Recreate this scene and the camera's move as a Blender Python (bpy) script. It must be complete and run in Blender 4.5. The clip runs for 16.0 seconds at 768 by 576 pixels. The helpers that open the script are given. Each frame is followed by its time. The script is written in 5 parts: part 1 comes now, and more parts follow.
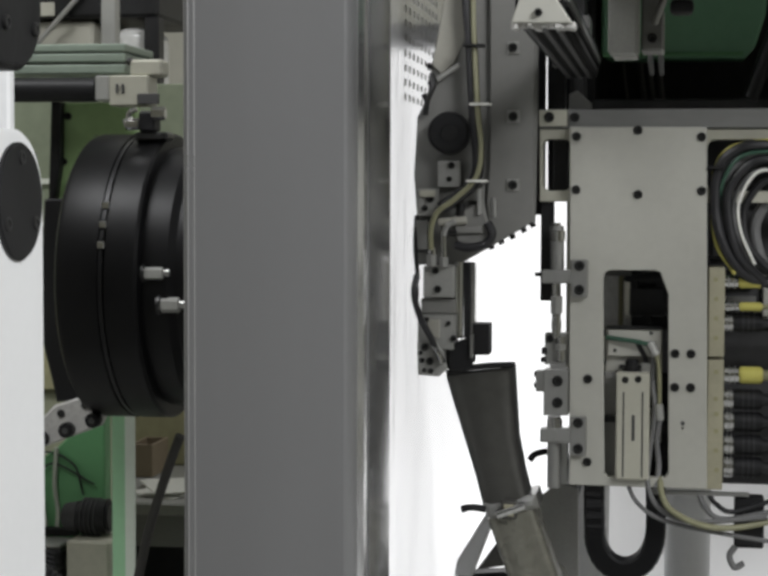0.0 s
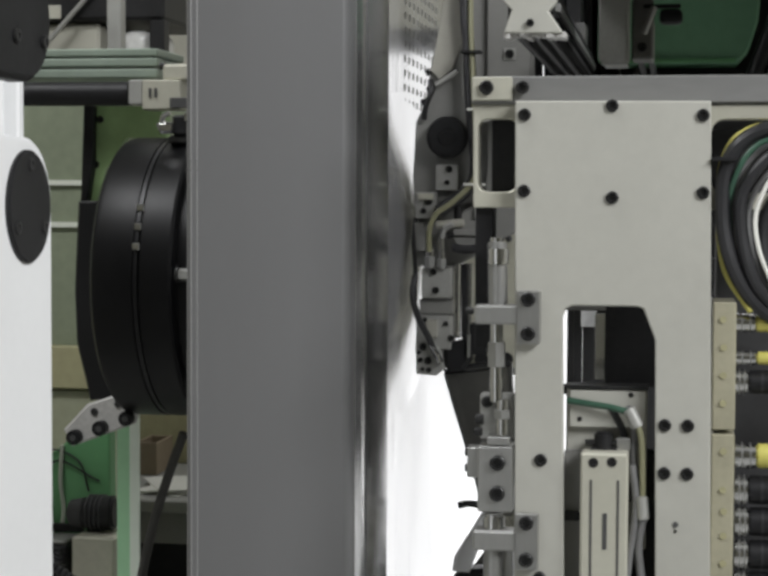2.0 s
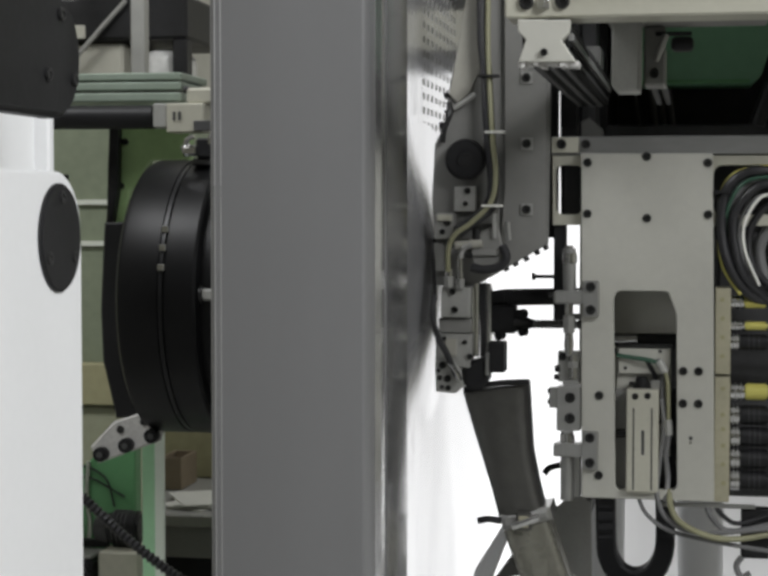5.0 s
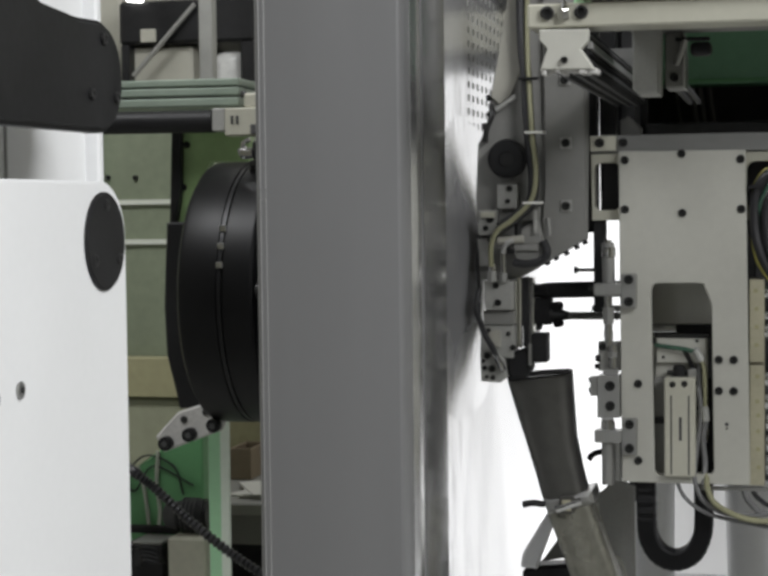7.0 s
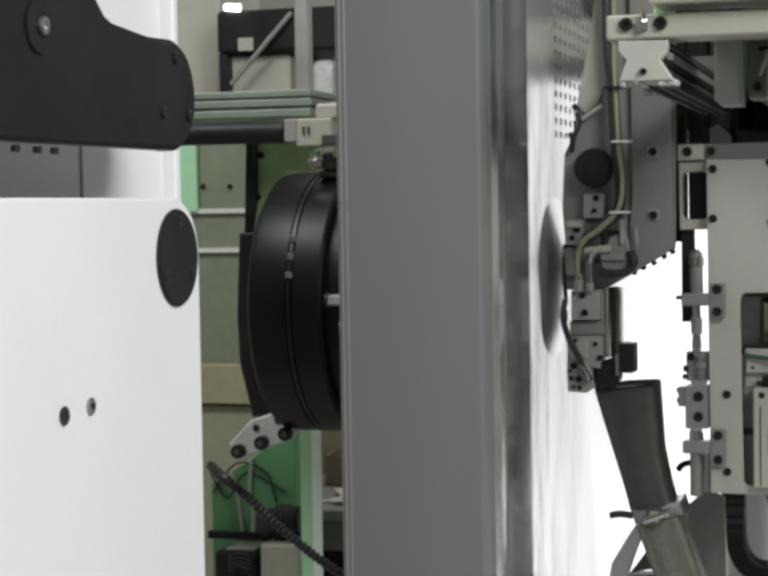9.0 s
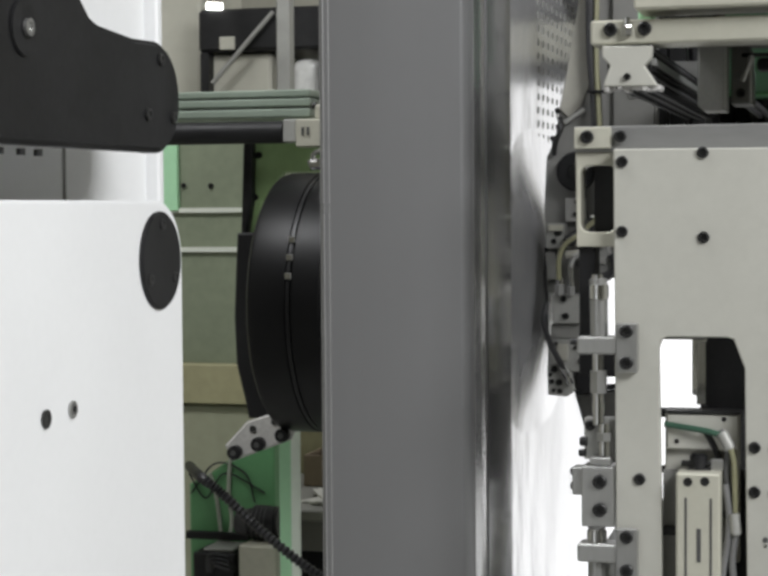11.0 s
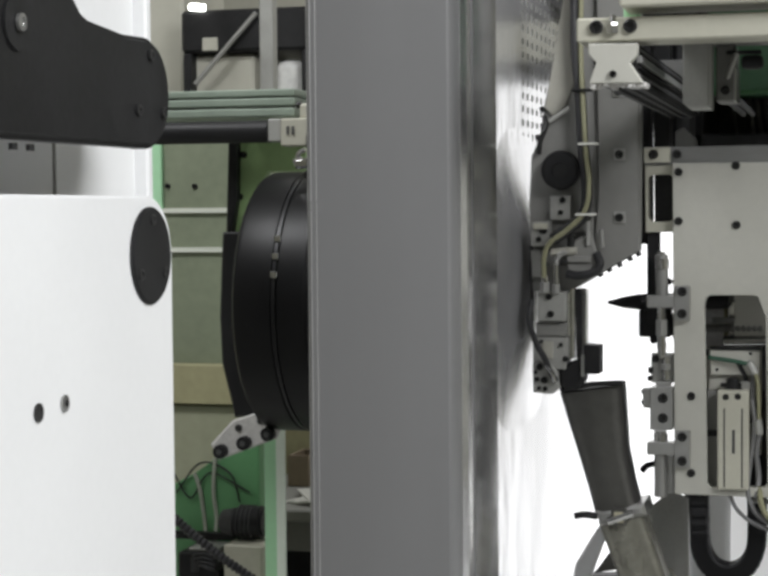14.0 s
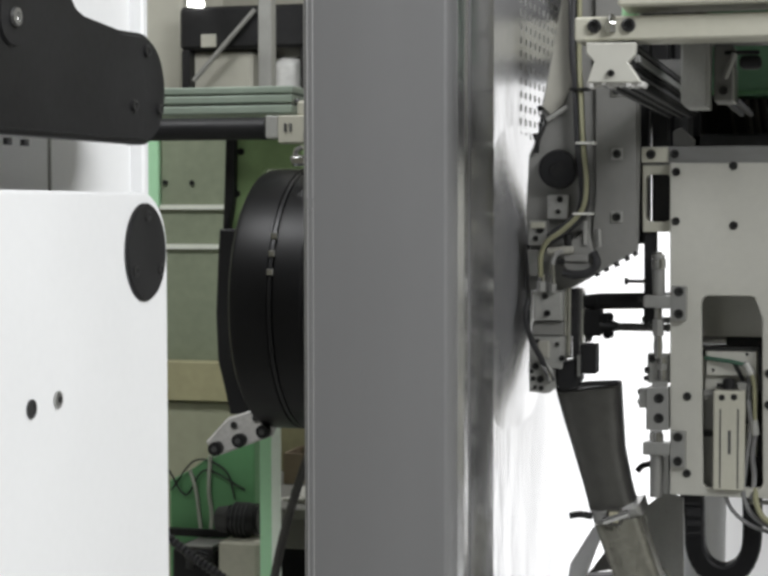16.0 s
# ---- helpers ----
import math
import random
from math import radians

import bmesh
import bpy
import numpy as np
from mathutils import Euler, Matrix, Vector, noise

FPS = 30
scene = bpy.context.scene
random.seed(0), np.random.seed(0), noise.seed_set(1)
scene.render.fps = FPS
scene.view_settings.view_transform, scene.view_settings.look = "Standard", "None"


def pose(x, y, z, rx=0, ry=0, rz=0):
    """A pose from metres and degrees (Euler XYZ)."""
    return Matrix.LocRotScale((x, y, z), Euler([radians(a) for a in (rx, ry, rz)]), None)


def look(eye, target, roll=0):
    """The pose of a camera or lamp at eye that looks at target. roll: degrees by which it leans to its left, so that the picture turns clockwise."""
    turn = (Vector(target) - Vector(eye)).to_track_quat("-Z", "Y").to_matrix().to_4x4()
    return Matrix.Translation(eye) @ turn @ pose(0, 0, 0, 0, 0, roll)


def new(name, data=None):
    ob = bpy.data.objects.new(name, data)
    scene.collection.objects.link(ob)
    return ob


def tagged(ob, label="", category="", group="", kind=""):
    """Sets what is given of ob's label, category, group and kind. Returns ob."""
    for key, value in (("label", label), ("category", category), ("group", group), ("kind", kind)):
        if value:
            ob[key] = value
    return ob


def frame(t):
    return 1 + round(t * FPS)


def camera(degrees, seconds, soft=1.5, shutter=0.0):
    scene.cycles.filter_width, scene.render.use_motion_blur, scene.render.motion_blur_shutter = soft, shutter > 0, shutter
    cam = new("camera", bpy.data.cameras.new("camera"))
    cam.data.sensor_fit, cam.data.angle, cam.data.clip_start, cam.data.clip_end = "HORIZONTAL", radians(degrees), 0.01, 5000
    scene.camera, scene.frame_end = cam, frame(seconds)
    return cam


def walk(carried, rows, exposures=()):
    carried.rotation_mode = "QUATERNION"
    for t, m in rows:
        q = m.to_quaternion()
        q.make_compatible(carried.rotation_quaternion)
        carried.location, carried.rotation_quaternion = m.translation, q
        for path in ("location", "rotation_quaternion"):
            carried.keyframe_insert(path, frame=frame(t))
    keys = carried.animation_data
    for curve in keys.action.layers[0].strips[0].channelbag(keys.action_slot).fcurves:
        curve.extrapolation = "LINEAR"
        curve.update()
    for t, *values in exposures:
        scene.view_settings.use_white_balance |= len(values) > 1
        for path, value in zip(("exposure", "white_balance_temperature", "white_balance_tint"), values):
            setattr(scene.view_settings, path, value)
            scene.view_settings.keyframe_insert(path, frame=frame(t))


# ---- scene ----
# ---- camera ----
PATH = [
    (0, (-0.0493, 0.0027, 1.3927), (-0.3721, 1.9737, 1.2877), 0.17),
    (0.5, (-0.0358, -0.0141, 1.3936), (-0.3730, 1.9545, 1.2896), 0.07),
    (1, (-0.0316, -0.0351, 1.3940), (-0.3636, 1.9345, 1.2917), 0.13),
    (1.5, (-0.0280, -0.0481, 1.3930), (-0.3569, 1.9221, 1.2912), 0.20),
    (2, (-0.0325, -0.0476, 1.3966), (-0.3613, 1.9224, 1.2917), 0.28),
    (2.5, (-0.0372, -0.0482, 1.3984), (-0.3702, 1.9214, 1.2989), 0.26),
    (3, (-0.0381, -0.0486, 1.3984), (-0.3734, 1.9209, 1.3047), 0.39),
    (5.5, (-0.0054, -0.1236, 1.4108), (-0.3774, 1.8394, 1.3206), -0.35),
    (6, (0.0199, -0.1608, 1.4109), (-0.4089, 1.7899, 1.3066), -0.49),
    (6.5, (0.0373, -0.1804, 1.4129), (-0.4180, 1.7637, 1.2980), -0.31),
    (7, (0.0488, -0.1936, 1.4166), (-0.3978, 1.7535, 1.3183), -0.66),
    (7.5, (0.0497, -0.1976, 1.4202), (-0.4201, 1.7441, 1.3243), -0.62),
    (8, (0.0613, -0.2038, 1.4199), (-0.4808, 1.7190, 1.3238), -0.70),
    (8.5, (0.0824, -0.2176, 1.4148), (-0.4746, 1.7013, 1.3291), -1.25),
    (9, (0.0765, -0.1903, 1.4259), (-0.4873, 1.7264, 1.3333), -0.89),
    (9.5, (0.0708, -0.1798, 1.4295), (-0.4869, 1.7386, 1.3362), -0.88),
    (10, (0.0722, -0.1807, 1.4303), (-0.4747, 1.7407, 1.3357), -0.59),
    (12.5, (0.0718, -0.2038, 1.4266), (-0.4629, 1.7213, 1.3364), -0.37),
    (13, (0.0706, -0.2054, 1.4241), (-0.4572, 1.7217, 1.3361), -0.44),
    (13.5, (0.0684, -0.2022, 1.4234), (-0.4544, 1.7263, 1.3358), -0.43),
    (14, (0.0677, -0.1976, 1.4243), (-0.4514, 1.7317, 1.3331), -0.48),
    (14.5, (0.0701, -0.1990, 1.4254), (-0.4502, 1.7299, 1.3311), -0.28),
    (15, (0.0716, -0.1978, 1.4244), (-0.4460, 1.7317, 1.3307), -0.33),
    (15.5, (0.0689, -0.1950, 1.4247), (-0.4478, 1.7348, 1.3305), -0.22),
    (16, (0.0683, -0.1932, 1.4242), (-0.4481, 1.7367, 1.3307), -0.09),
]
cam = camera(25.0, 16.0, soft=3.35, shutter=0.5)
walk(cam, [(t, look(eye, target, roll)) for t, eye, target, roll in PATH], [(0, -0.22), (0.5, -0.36), (1.0, -0.6), (1.5, -0.36), (2.0, -0.15), (2.5, -0.04), (3.0, -0.02), (5.5, -0.24), (6.0, -0.18), (8.5, -0.16), (9.5, -0.1), (10, -0.13), (12.5, 0.04), (16, 0.02)])

# ---- light: an indoor hall under ceiling lamps ----
world = bpy.data.worlds.new("hall_air")
world.use_nodes = True
world.node_tree.nodes["Background"].inputs[0].default_value = (0.95, 1.0, 1.0, 1)
world.node_tree.nodes["Background"].inputs[1].default_value = 0.035
scene.world = world


def area(name, eye, target, w, h, watts, colour=(0.99, 1.0, 1.015)):
    d = bpy.data.lights.new(name, "AREA")
    d.shape, d.size, d.size_y, d.energy, d.color = "RECTANGLE", w, h, watts, colour
    ob = new(name, d)
    ob.matrix_world = look(eye, target)
    return ob


area("ceiling_lamp_front", (2.3, -0.6, 3.3), (-0.35, 1.5, 1.3), 1.8, 1.2, 170)
area("ceiling_lamp_back", (-0.4, 4.6, 4.2), (-0.6, 4.8, 0), 2.4, 0.8, 40)
area("ceiling_lamp_side", (-1.8, 1.25, 4.0), (-1.1, 3.0, 0.9), 1.6, 0.6, 74)


# ---- materials ----
def mat(name, colour, rough=0.5, metal=0.0, grain=0.08, scale=40.0, bump=0.15, stain=0.0, coat=0.0, stretch=(1, 1, 1), vary=0.0, spec=0.5, wave=0.0):
    m = bpy.data.materials.new(name)
    m.use_nodes = True
    nt = m.node_tree
    b = nt.nodes["Principled BSDF"]
    b.inputs["Metallic"].default_value = metal
    b.inputs["Coat Weight"].default_value = coat
    b.inputs["Specular IOR Level"].default_value = spec
    tc = nt.nodes.new("ShaderNodeTexCoord")
    mp = nt.nodes.new("ShaderNodeMapping")
    mp.inputs["Scale"].default_value = stretch
    nt.links.new(tc.outputs["Object"], mp.inputs[0])
    fine = nt.nodes.new("ShaderNodeTexNoise")
    fine.inputs["Scale"].default_value, fine.inputs["Detail"].default_value = scale * 6, 6
    big = nt.nodes.new("ShaderNodeTexNoise")
    big.inputs["Scale"].default_value, big.inputs["Detail"].default_value = scale * 0.35, 5
    for n in (fine, big):
        nt.links.new(mp.outputs[0], n.inputs["Vector"])
    mix = nt.nodes.new("ShaderNodeMix")
    mix.data_type = "RGBA"
    dark = [c * (1 - grain * 1.6) for c in colour]
    light = [min(1, c * (1 + grain)) for c in colour]
    mix.inputs[6].default_value, mix.inputs[7].default_value = (*dark, 1), (*light, 1)
    add = nt.nodes.new("ShaderNodeMath")
    add.operation = "MULTIPLY_ADD"
    add.inputs[1].default_value = 0.35
    nt.links.new(fine.outputs[0], add.inputs[0])
    half = nt.nodes.new("ShaderNodeMath")
    half.operation = "MULTIPLY"
    half.inputs[1].default_value = 0.65
    nt.links.new(big.outputs[0], half.inputs[0])
    nt.links.new(half.outputs[0], add.inputs[2])
    ramp = nt.nodes.new("ShaderNodeValToRGB")
    ramp.color_ramp.elements[0].position, ramp.color_ramp.elements[1].position = 0.3, 0.7
    nt.links.new(add.outputs[0], ramp.inputs[0])
    nt.links.new(ramp.outputs[0], mix.inputs[0])
    out = mix.outputs[2]
    if stain:
        st = nt.nodes.new("ShaderNodeTexNoise")
        st.inputs["Scale"].default_value, st.inputs["Detail"].default_value = scale * 0.12, 8
        nt.links.new(mp.outputs[0], st.inputs["Vector"])
        r2 = nt.nodes.new("ShaderNodeValToRGB")
        r2.color_ramp.elements[0].position, r2.color_ramp.elements[1].position = 0.5, 0.68
        r2.color_ramp.elements[1].color = (stain, stain, stain, 1)
        nt.links.new(st.outputs[0], r2.inputs[0])
        mx = nt.nodes.new("ShaderNodeMix")
        mx.data_type = "RGBA"
        nt.links.new(r2.outputs[0], mx.inputs[0])
        nt.links.new(out, mx.inputs[6])
        mx.inputs[7].default_value = (*[c * 0.45 for c in colour], 1)
        out = mx.outputs[2]
    if vary:
        info = nt.nodes.new("ShaderNodeObjectInfo")
        hsv = nt.nodes.new("ShaderNodeHueSaturation")
        k = nt.nodes.new("ShaderNodeMapRange")
        k.inputs[3].default_value, k.inputs[4].default_value = 1 - vary, 1 + vary
        nt.links.new(info.outputs["Random"], k.inputs[0])
        nt.links.new(k.outputs[0], hsv.inputs["Value"])
        nt.links.new(out, hsv.inputs["Color"])
        out = hsv.outputs[0]
    nt.links.new(out, b.inputs["Base Color"])
    rr = nt.nodes.new("ShaderNodeMapRange")
    rr.inputs[3].default_value, rr.inputs[4].default_value = max(0.03, rough - 0.1), min(1, rough + 0.1)
    nt.links.new(big.outputs[0], rr.inputs[0])
    nt.links.new(rr.outputs[0], b.inputs["Roughness"])
    bp = nt.nodes.new("ShaderNodeBump")
    bp.inputs["Strength"].default_value, bp.inputs["Distance"].default_value = bump, 0.0006
    nt.links.new(fine.outputs[0], bp.inputs["Height"])
    if wave:
        swell = nt.nodes.new("ShaderNodeBump")
        swell.inputs["Strength"].default_value, swell.inputs["Distance"].default_value = 1.0, wave
        nt.links.new(big.outputs[0], swell.inputs["Height"])
        nt.links.new(swell.outputs[0], bp.inputs["Normal"])
    nt.links.new(bp.outputs[0], b.inputs["Normal"])
    return m


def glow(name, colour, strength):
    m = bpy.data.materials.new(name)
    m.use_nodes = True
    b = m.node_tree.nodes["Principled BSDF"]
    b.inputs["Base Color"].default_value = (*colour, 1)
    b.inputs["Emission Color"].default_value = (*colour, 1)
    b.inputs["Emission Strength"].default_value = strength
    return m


WHITE = mat("white_powder_coat", (0.78, 0.785, 0.79), 0.42, grain=0.02, scale=20, bump=0.08)
BLACK = mat("black_painted_steel", (0.017, 0.017, 0.018), 0.45, grain=0.3, scale=25, bump=0.25, stain=0.3, spec=0.3)
DISC = mat("black_cover", (0.013, 0.013, 0.014), 0.5, grain=0.2, scale=40)
GREY = mat("grey_gloss_paint", (0.163, 0.163, 0.165), 0.34, grain=0.025, scale=6, bump=0.03, coat=0.1, stretch=(1, 1, 0.15))
PLATE = mat("bare_aluminium_plate", (0.505, 0.5, 0.452), 0.42, metal=0.25, grain=0.05, scale=14, bump=0.08, stain=0.12)
CREAM = mat("nickel_plated_bar", (0.52, 0.51, 0.43), 0.4, metal=0.3, grain=0.05, scale=20, bump=0.1)
STEEL = mat("ground_steel", (0.42, 0.42, 0.41), 0.3, metal=0.8, grain=0.08, scale=30, stretch=(1, 1, 0.2))
CHROME = mat("chrome", (0.72, 0.72, 0.72), 0.12, metal=1.0, grain=0.03)
HEAD = mat("grey_painted_plate", (0.208, 0.206, 0.195), 0.5, grain=0.06, scale=18, bump=0.15, stain=0.25)
HEADL = mat("grey_machined_block", (0.36, 0.36, 0.34), 0.45, metal=0.3, grain=0.1, scale=40)
CHUTE = mat("worn_steel_sheet", (0.125, 0.123, 0.115), 0.32, metal=0.6, grain=0.18, scale=9, stain=0.5, bump=0.12, wave=0.004)
RUBBER = mat("black_rubber", (0.012, 0.012, 0.013), 0.5, grain=0.2, scale=30, spec=0.3)
HOSE = mat("black_hose", (0.02, 0.02, 0.022), 0.4, grain=0.2)
GREYHOSE = mat("grey_hose", (0.16, 0.16, 0.16), 0.4, grain=0.1)
DRUM = mat("black_drum_coating", (0.005, 0.005, 0.0055), 0.42, grain=0.3, scale=14, bump=0.15, stain=0.2, spec=0.22)
BOLT = mat("blackened_bolt", (0.02, 0.02, 0.02), 0.36, metal=0.3, grain=0.2)
SCREW = mat("dark_screw", (0.05, 0.05, 0.05), 0.35, metal=0.5, grain=0.1)
YELLOW = mat("yellow_plastic", (0.52, 0.48, 0.12), 0.4, grain=0.06)
YELLOWC = mat("yellow_grey_cable", (0.25, 0.245, 0.15), 0.45, grain=0.1)
BRASS = mat("yellow_passivated_manifold", (0.46, 0.435, 0.32), 0.42, metal=0.35, grain=0.1, scale=30, stain=0.2)
GREENC = mat("green_cable", (0.032, 0.085, 0.055), 0.4, grain=0.08)
WPLASTIC = mat("white_plastic", (0.75, 0.75, 0.7), 0.4, grain=0.04)
GREEN = mat("green_machine_paint", (0.14, 0.36, 0.16), 0.45, grain=0.06, scale=10, stain=0.25)
GREENL = mat("light_green_paint", (0.46, 0.8, 0.5), 0.4, grain=0.05, scale=10)
OLIVE = mat("olive_wall_panel", (0.235, 0.268, 0.185), 0.55, grain=0.14, scale=7, stain=0.5)
TAN = mat("tan_panel", (0.36, 0.34, 0.2), 0.55, grain=0.16, scale=6, stain=0.2)
SEAM = mat("white_seam_strip", (0.72, 0.74, 0.66), 0.5, grain=0.03)
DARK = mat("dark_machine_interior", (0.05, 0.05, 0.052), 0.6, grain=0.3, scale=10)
WALLM = mat("pale_hall_wall", (0.5, 0.49, 0.42), 0.7, grain=0.08, scale=3)
FLOORM = mat("grey_hall_floor", (0.42, 0.42, 0.4), 0.35, grain=0.1, scale=3, stain=0.3)
CEIL = mat("hall_ceiling", (0.45, 0.45, 0.43), 0.8, grain=0.05, scale=3)
SHEET = mat("white_glossy_sheet", (0.72, 0.72, 0.735), 0.19, metal=0.65, grain=0.07, scale=10, stain=0.55, stretch=(1, 1.4, 0.6), wave=0.006)
FOIL = mat("crinkled_bright_foil", (0.82, 0.82, 0.82), 0.35, metal=0.15, grain=0.25, scale=14, bump=0.6, stain=0.3)
BARM = mat("dark_steel_bar", (0.25, 0.25, 0.245), 0.4, metal=0.4, grain=0.08, scale=24, stretch=(0.2, 1, 1))
HEADU = mat("pale_grey_plate", (0.37, 0.36, 0.315), 0.5, grain=0.06, scale=18, stain=0.2)
INK = mat("dark_print", (0.06, 0.06, 0.06), 0.6, grain=0.05)
CARD = mat("brown_board", (0.3, 0.24, 0.17), 0.7, grain=0.1, scale=8)
GLASSY = mat("clear_film", (0.7, 0.7, 0.68), 0.15, grain=0.2, scale=10)
LAMPGLOW = glow("lamp_tube", (1, 1, 0.95), 8)
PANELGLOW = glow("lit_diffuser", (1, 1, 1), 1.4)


# ---- mesh helpers ----
def box(bm, x0, x1, y0, y1, z0, z1, bevel=0.0015, seg=1):
    r = bmesh.ops.create_cube(bm, size=1)
    vs = r["verts"]
    for v in vs:
        v.co = Vector(((x0 + x1) / 2 + v.co.x * abs(x1 - x0), (y0 + y1) / 2 + v.co.y * abs(y1 - y0), (z0 + z1) / 2 + v.co.z * abs(z1 - z0)))
    if bevel:
        es = list({e for v in vs for e in v.link_edges})
        bmesh.ops.bevel(bm, geom=es, offset=bevel, segments=seg, profile=0.5, affect="EDGES")
    return bm


def prism(bm, pts, y0, y1, bevel=0.001, holes=()):
    """A plate with the outline pts (x, z), with holes, from y0 (front) to y1."""
    edges = []
    for loop in (pts, *holes):
        vs = [bm.verts.new((x, y0, z)) for x, z in loop]
        edges += [bm.edges.new((vs[i], vs[(i + 1) % len(vs)])) for i in range(len(vs))]
    fill = bmesh.ops.triangle_fill(bm, use_beauty=True, use_dissolve=False, edges=edges, normal=(0, -1, 0))
    faces = [g for g in fill["geom"] if isinstance(g, bmesh.types.BMFace)]
    ext = bmesh.ops.extrude_face_region(bm, geom=faces)
    for v in (g for g in ext["geom"] if isinstance(g, bmesh.types.BMVert)):
        v.co.y = y1
    bmesh.ops.recalc_face_normals(bm, faces=bm.faces)
    if bevel:
        sharp = [e for e in edges if e.is_valid]
        bmesh.ops.bevel(bm, geom=sharp, offset=bevel, segments=1, affect="EDGES")
    return bm


def rounded(x0, x1, z0, z1, r, n=4):
    pts = []
    for cx, cz, a in ((x1 - r, z1 - r, 0), (x0 + r, z1 - r, 90), (x0 + r, z0 + r, 180), (x1 - r, z0 + r, 270)):
        for i in range(n + 1):
            w = radians(a + 90 * i / n)
            pts.append((cx + r * math.cos(w), cz + r * math.sin(w)))
    return pts


def cyl(bm, p0, p1, r0, r1=None, seg=20, bevel=0.0):
    p0, p1 = Vector(p0), Vector(p1)
    r1 = r0 if r1 is None else r1
    q = (p1 - p0).to_track_quat("Z", "Y").to_matrix().to_4x4()
    r = bmesh.ops.create_cone(bm, cap_ends=True, segments=seg, radius1=r0, radius2=r1, depth=(p1 - p0).length, matrix=Matrix.Translation((p0 + p1) / 2) @ q)
    if bevel:
        caps = {f for v in r["verts"] for f in v.link_faces if len(f.verts) == seg}
        bmesh.ops.bevel(bm, geom=list({e for f in caps for e in f.edges}), offset=bevel, segments=2, affect="EDGES")
    return bm


def smooth_path(pts, n=8):
    p = [Vector(a) for a in pts]
    p = [2 * p[0] - p[1], *p, 2 * p[-1] - p[-2]]
    out = []
    for i in range(1, len(p) - 2):
        for k in range(n):
            t = k / n
            a, b, c, d = p[i - 1:i + 3]
            out.append(0.5 * (2 * b + (c - a) * t + (2 * a - 5 * b + 4 * c - d) * t * t + (3 * b - a - 3 * c + d) * t ** 3))
    out.append(p[-2])
    return out


def tube(bm, pts, r, n=8, seg=10, ribs=0.0):
    path = smooth_path(pts, n)
    rings = []
    for i, c in enumerate(path):
        d = (path[min(i + 1, len(path) - 1)] - path[max(i - 1, 0)]).normalized()
        a = d.cross(Vector((0.3, 0.9, 0.31))).normalized()
        b = d.cross(a)
        k = r * (1 + (ribs if i % 2 else 0))
        rings.append([bm.verts.new(c + k * (math.cos(2 * math.pi * j / seg) * a + math.sin(2 * math.pi * j / seg) * b)) for j in range(seg)])
    for u, v in zip(rings, rings[1:]):
        for j in range(seg):
            bm.faces.new((u[j], u[(j + 1) % seg], v[(j + 1) % seg], v[j]))
    bm.faces.new(rings[0])
    bm.faces.new(rings[-1])
    bmesh.ops.recalc_face_normals(bm, faces=bm.faces)
    return bm


def lathe_x(bm, cy, cz, prof, seg=72):
    """A body of revolution about the line y=cy, z=cz along x; prof: (x, radius)."""
    rings = [[bm.verts.new((x, cy + r * math.cos(2 * math.pi * j / seg), cz + r * math.sin(2 * math.pi * j / seg))) for j in range(seg)] for x, r in prof]
    for u, v in zip(rings, rings[1:]):
        for j in range(seg):
            bm.faces.new((u[j], u[(j + 1) % seg], v[(j + 1) % seg], v[j]))
    bm.faces.new(rings[0])
    bm.faces.new(rings[-1])
    bmesh.ops.recalc_face_normals(bm, faces=bm.faces)
    return bm


HOME = {}


def thing(name, base, label, category, group="", kind=""):
    ob = new(name)
    ob.empty_display_size = 0.05
    ob.location = base
    HOME[ob] = Vector(base)
    return tagged(ob, label, category, group, kind)


def finish(me, angle=35):
    me.polygons.foreach_set("use_smooth", [True] * len(me.polygons))
    me.set_sharp_from_angle(angle=radians(angle))


def middle(bm):
    lo = Vector([min(v.co[i] for v in bm.verts) for i in range(3)])
    hi = Vector([max(v.co[i] for v in bm.verts) for i in range(3)])
    return (lo + hi) / 2


def part(name, bm, material, parent=None, label=""):
    c = middle(bm)
    me = bpy.data.meshes.new(name)
    for v in bm.verts:
        v.co -= c
    bm.to_mesh(me)
    bm.free()
    me.materials.append(material)
    finish(me)
    ob = new(name, me)
    ob.location = c
    HOME[ob] = c
    if parent:
        ob.parent = parent
        ob.matrix_parent_inverse = Matrix.Translation(-HOME[parent])
    return tagged(ob, label)


def solo(name, bm, material, label, category, group="", kind=""):
    return tagged(part(name, bm, material), label, category, group, kind)


BOLTS = {}


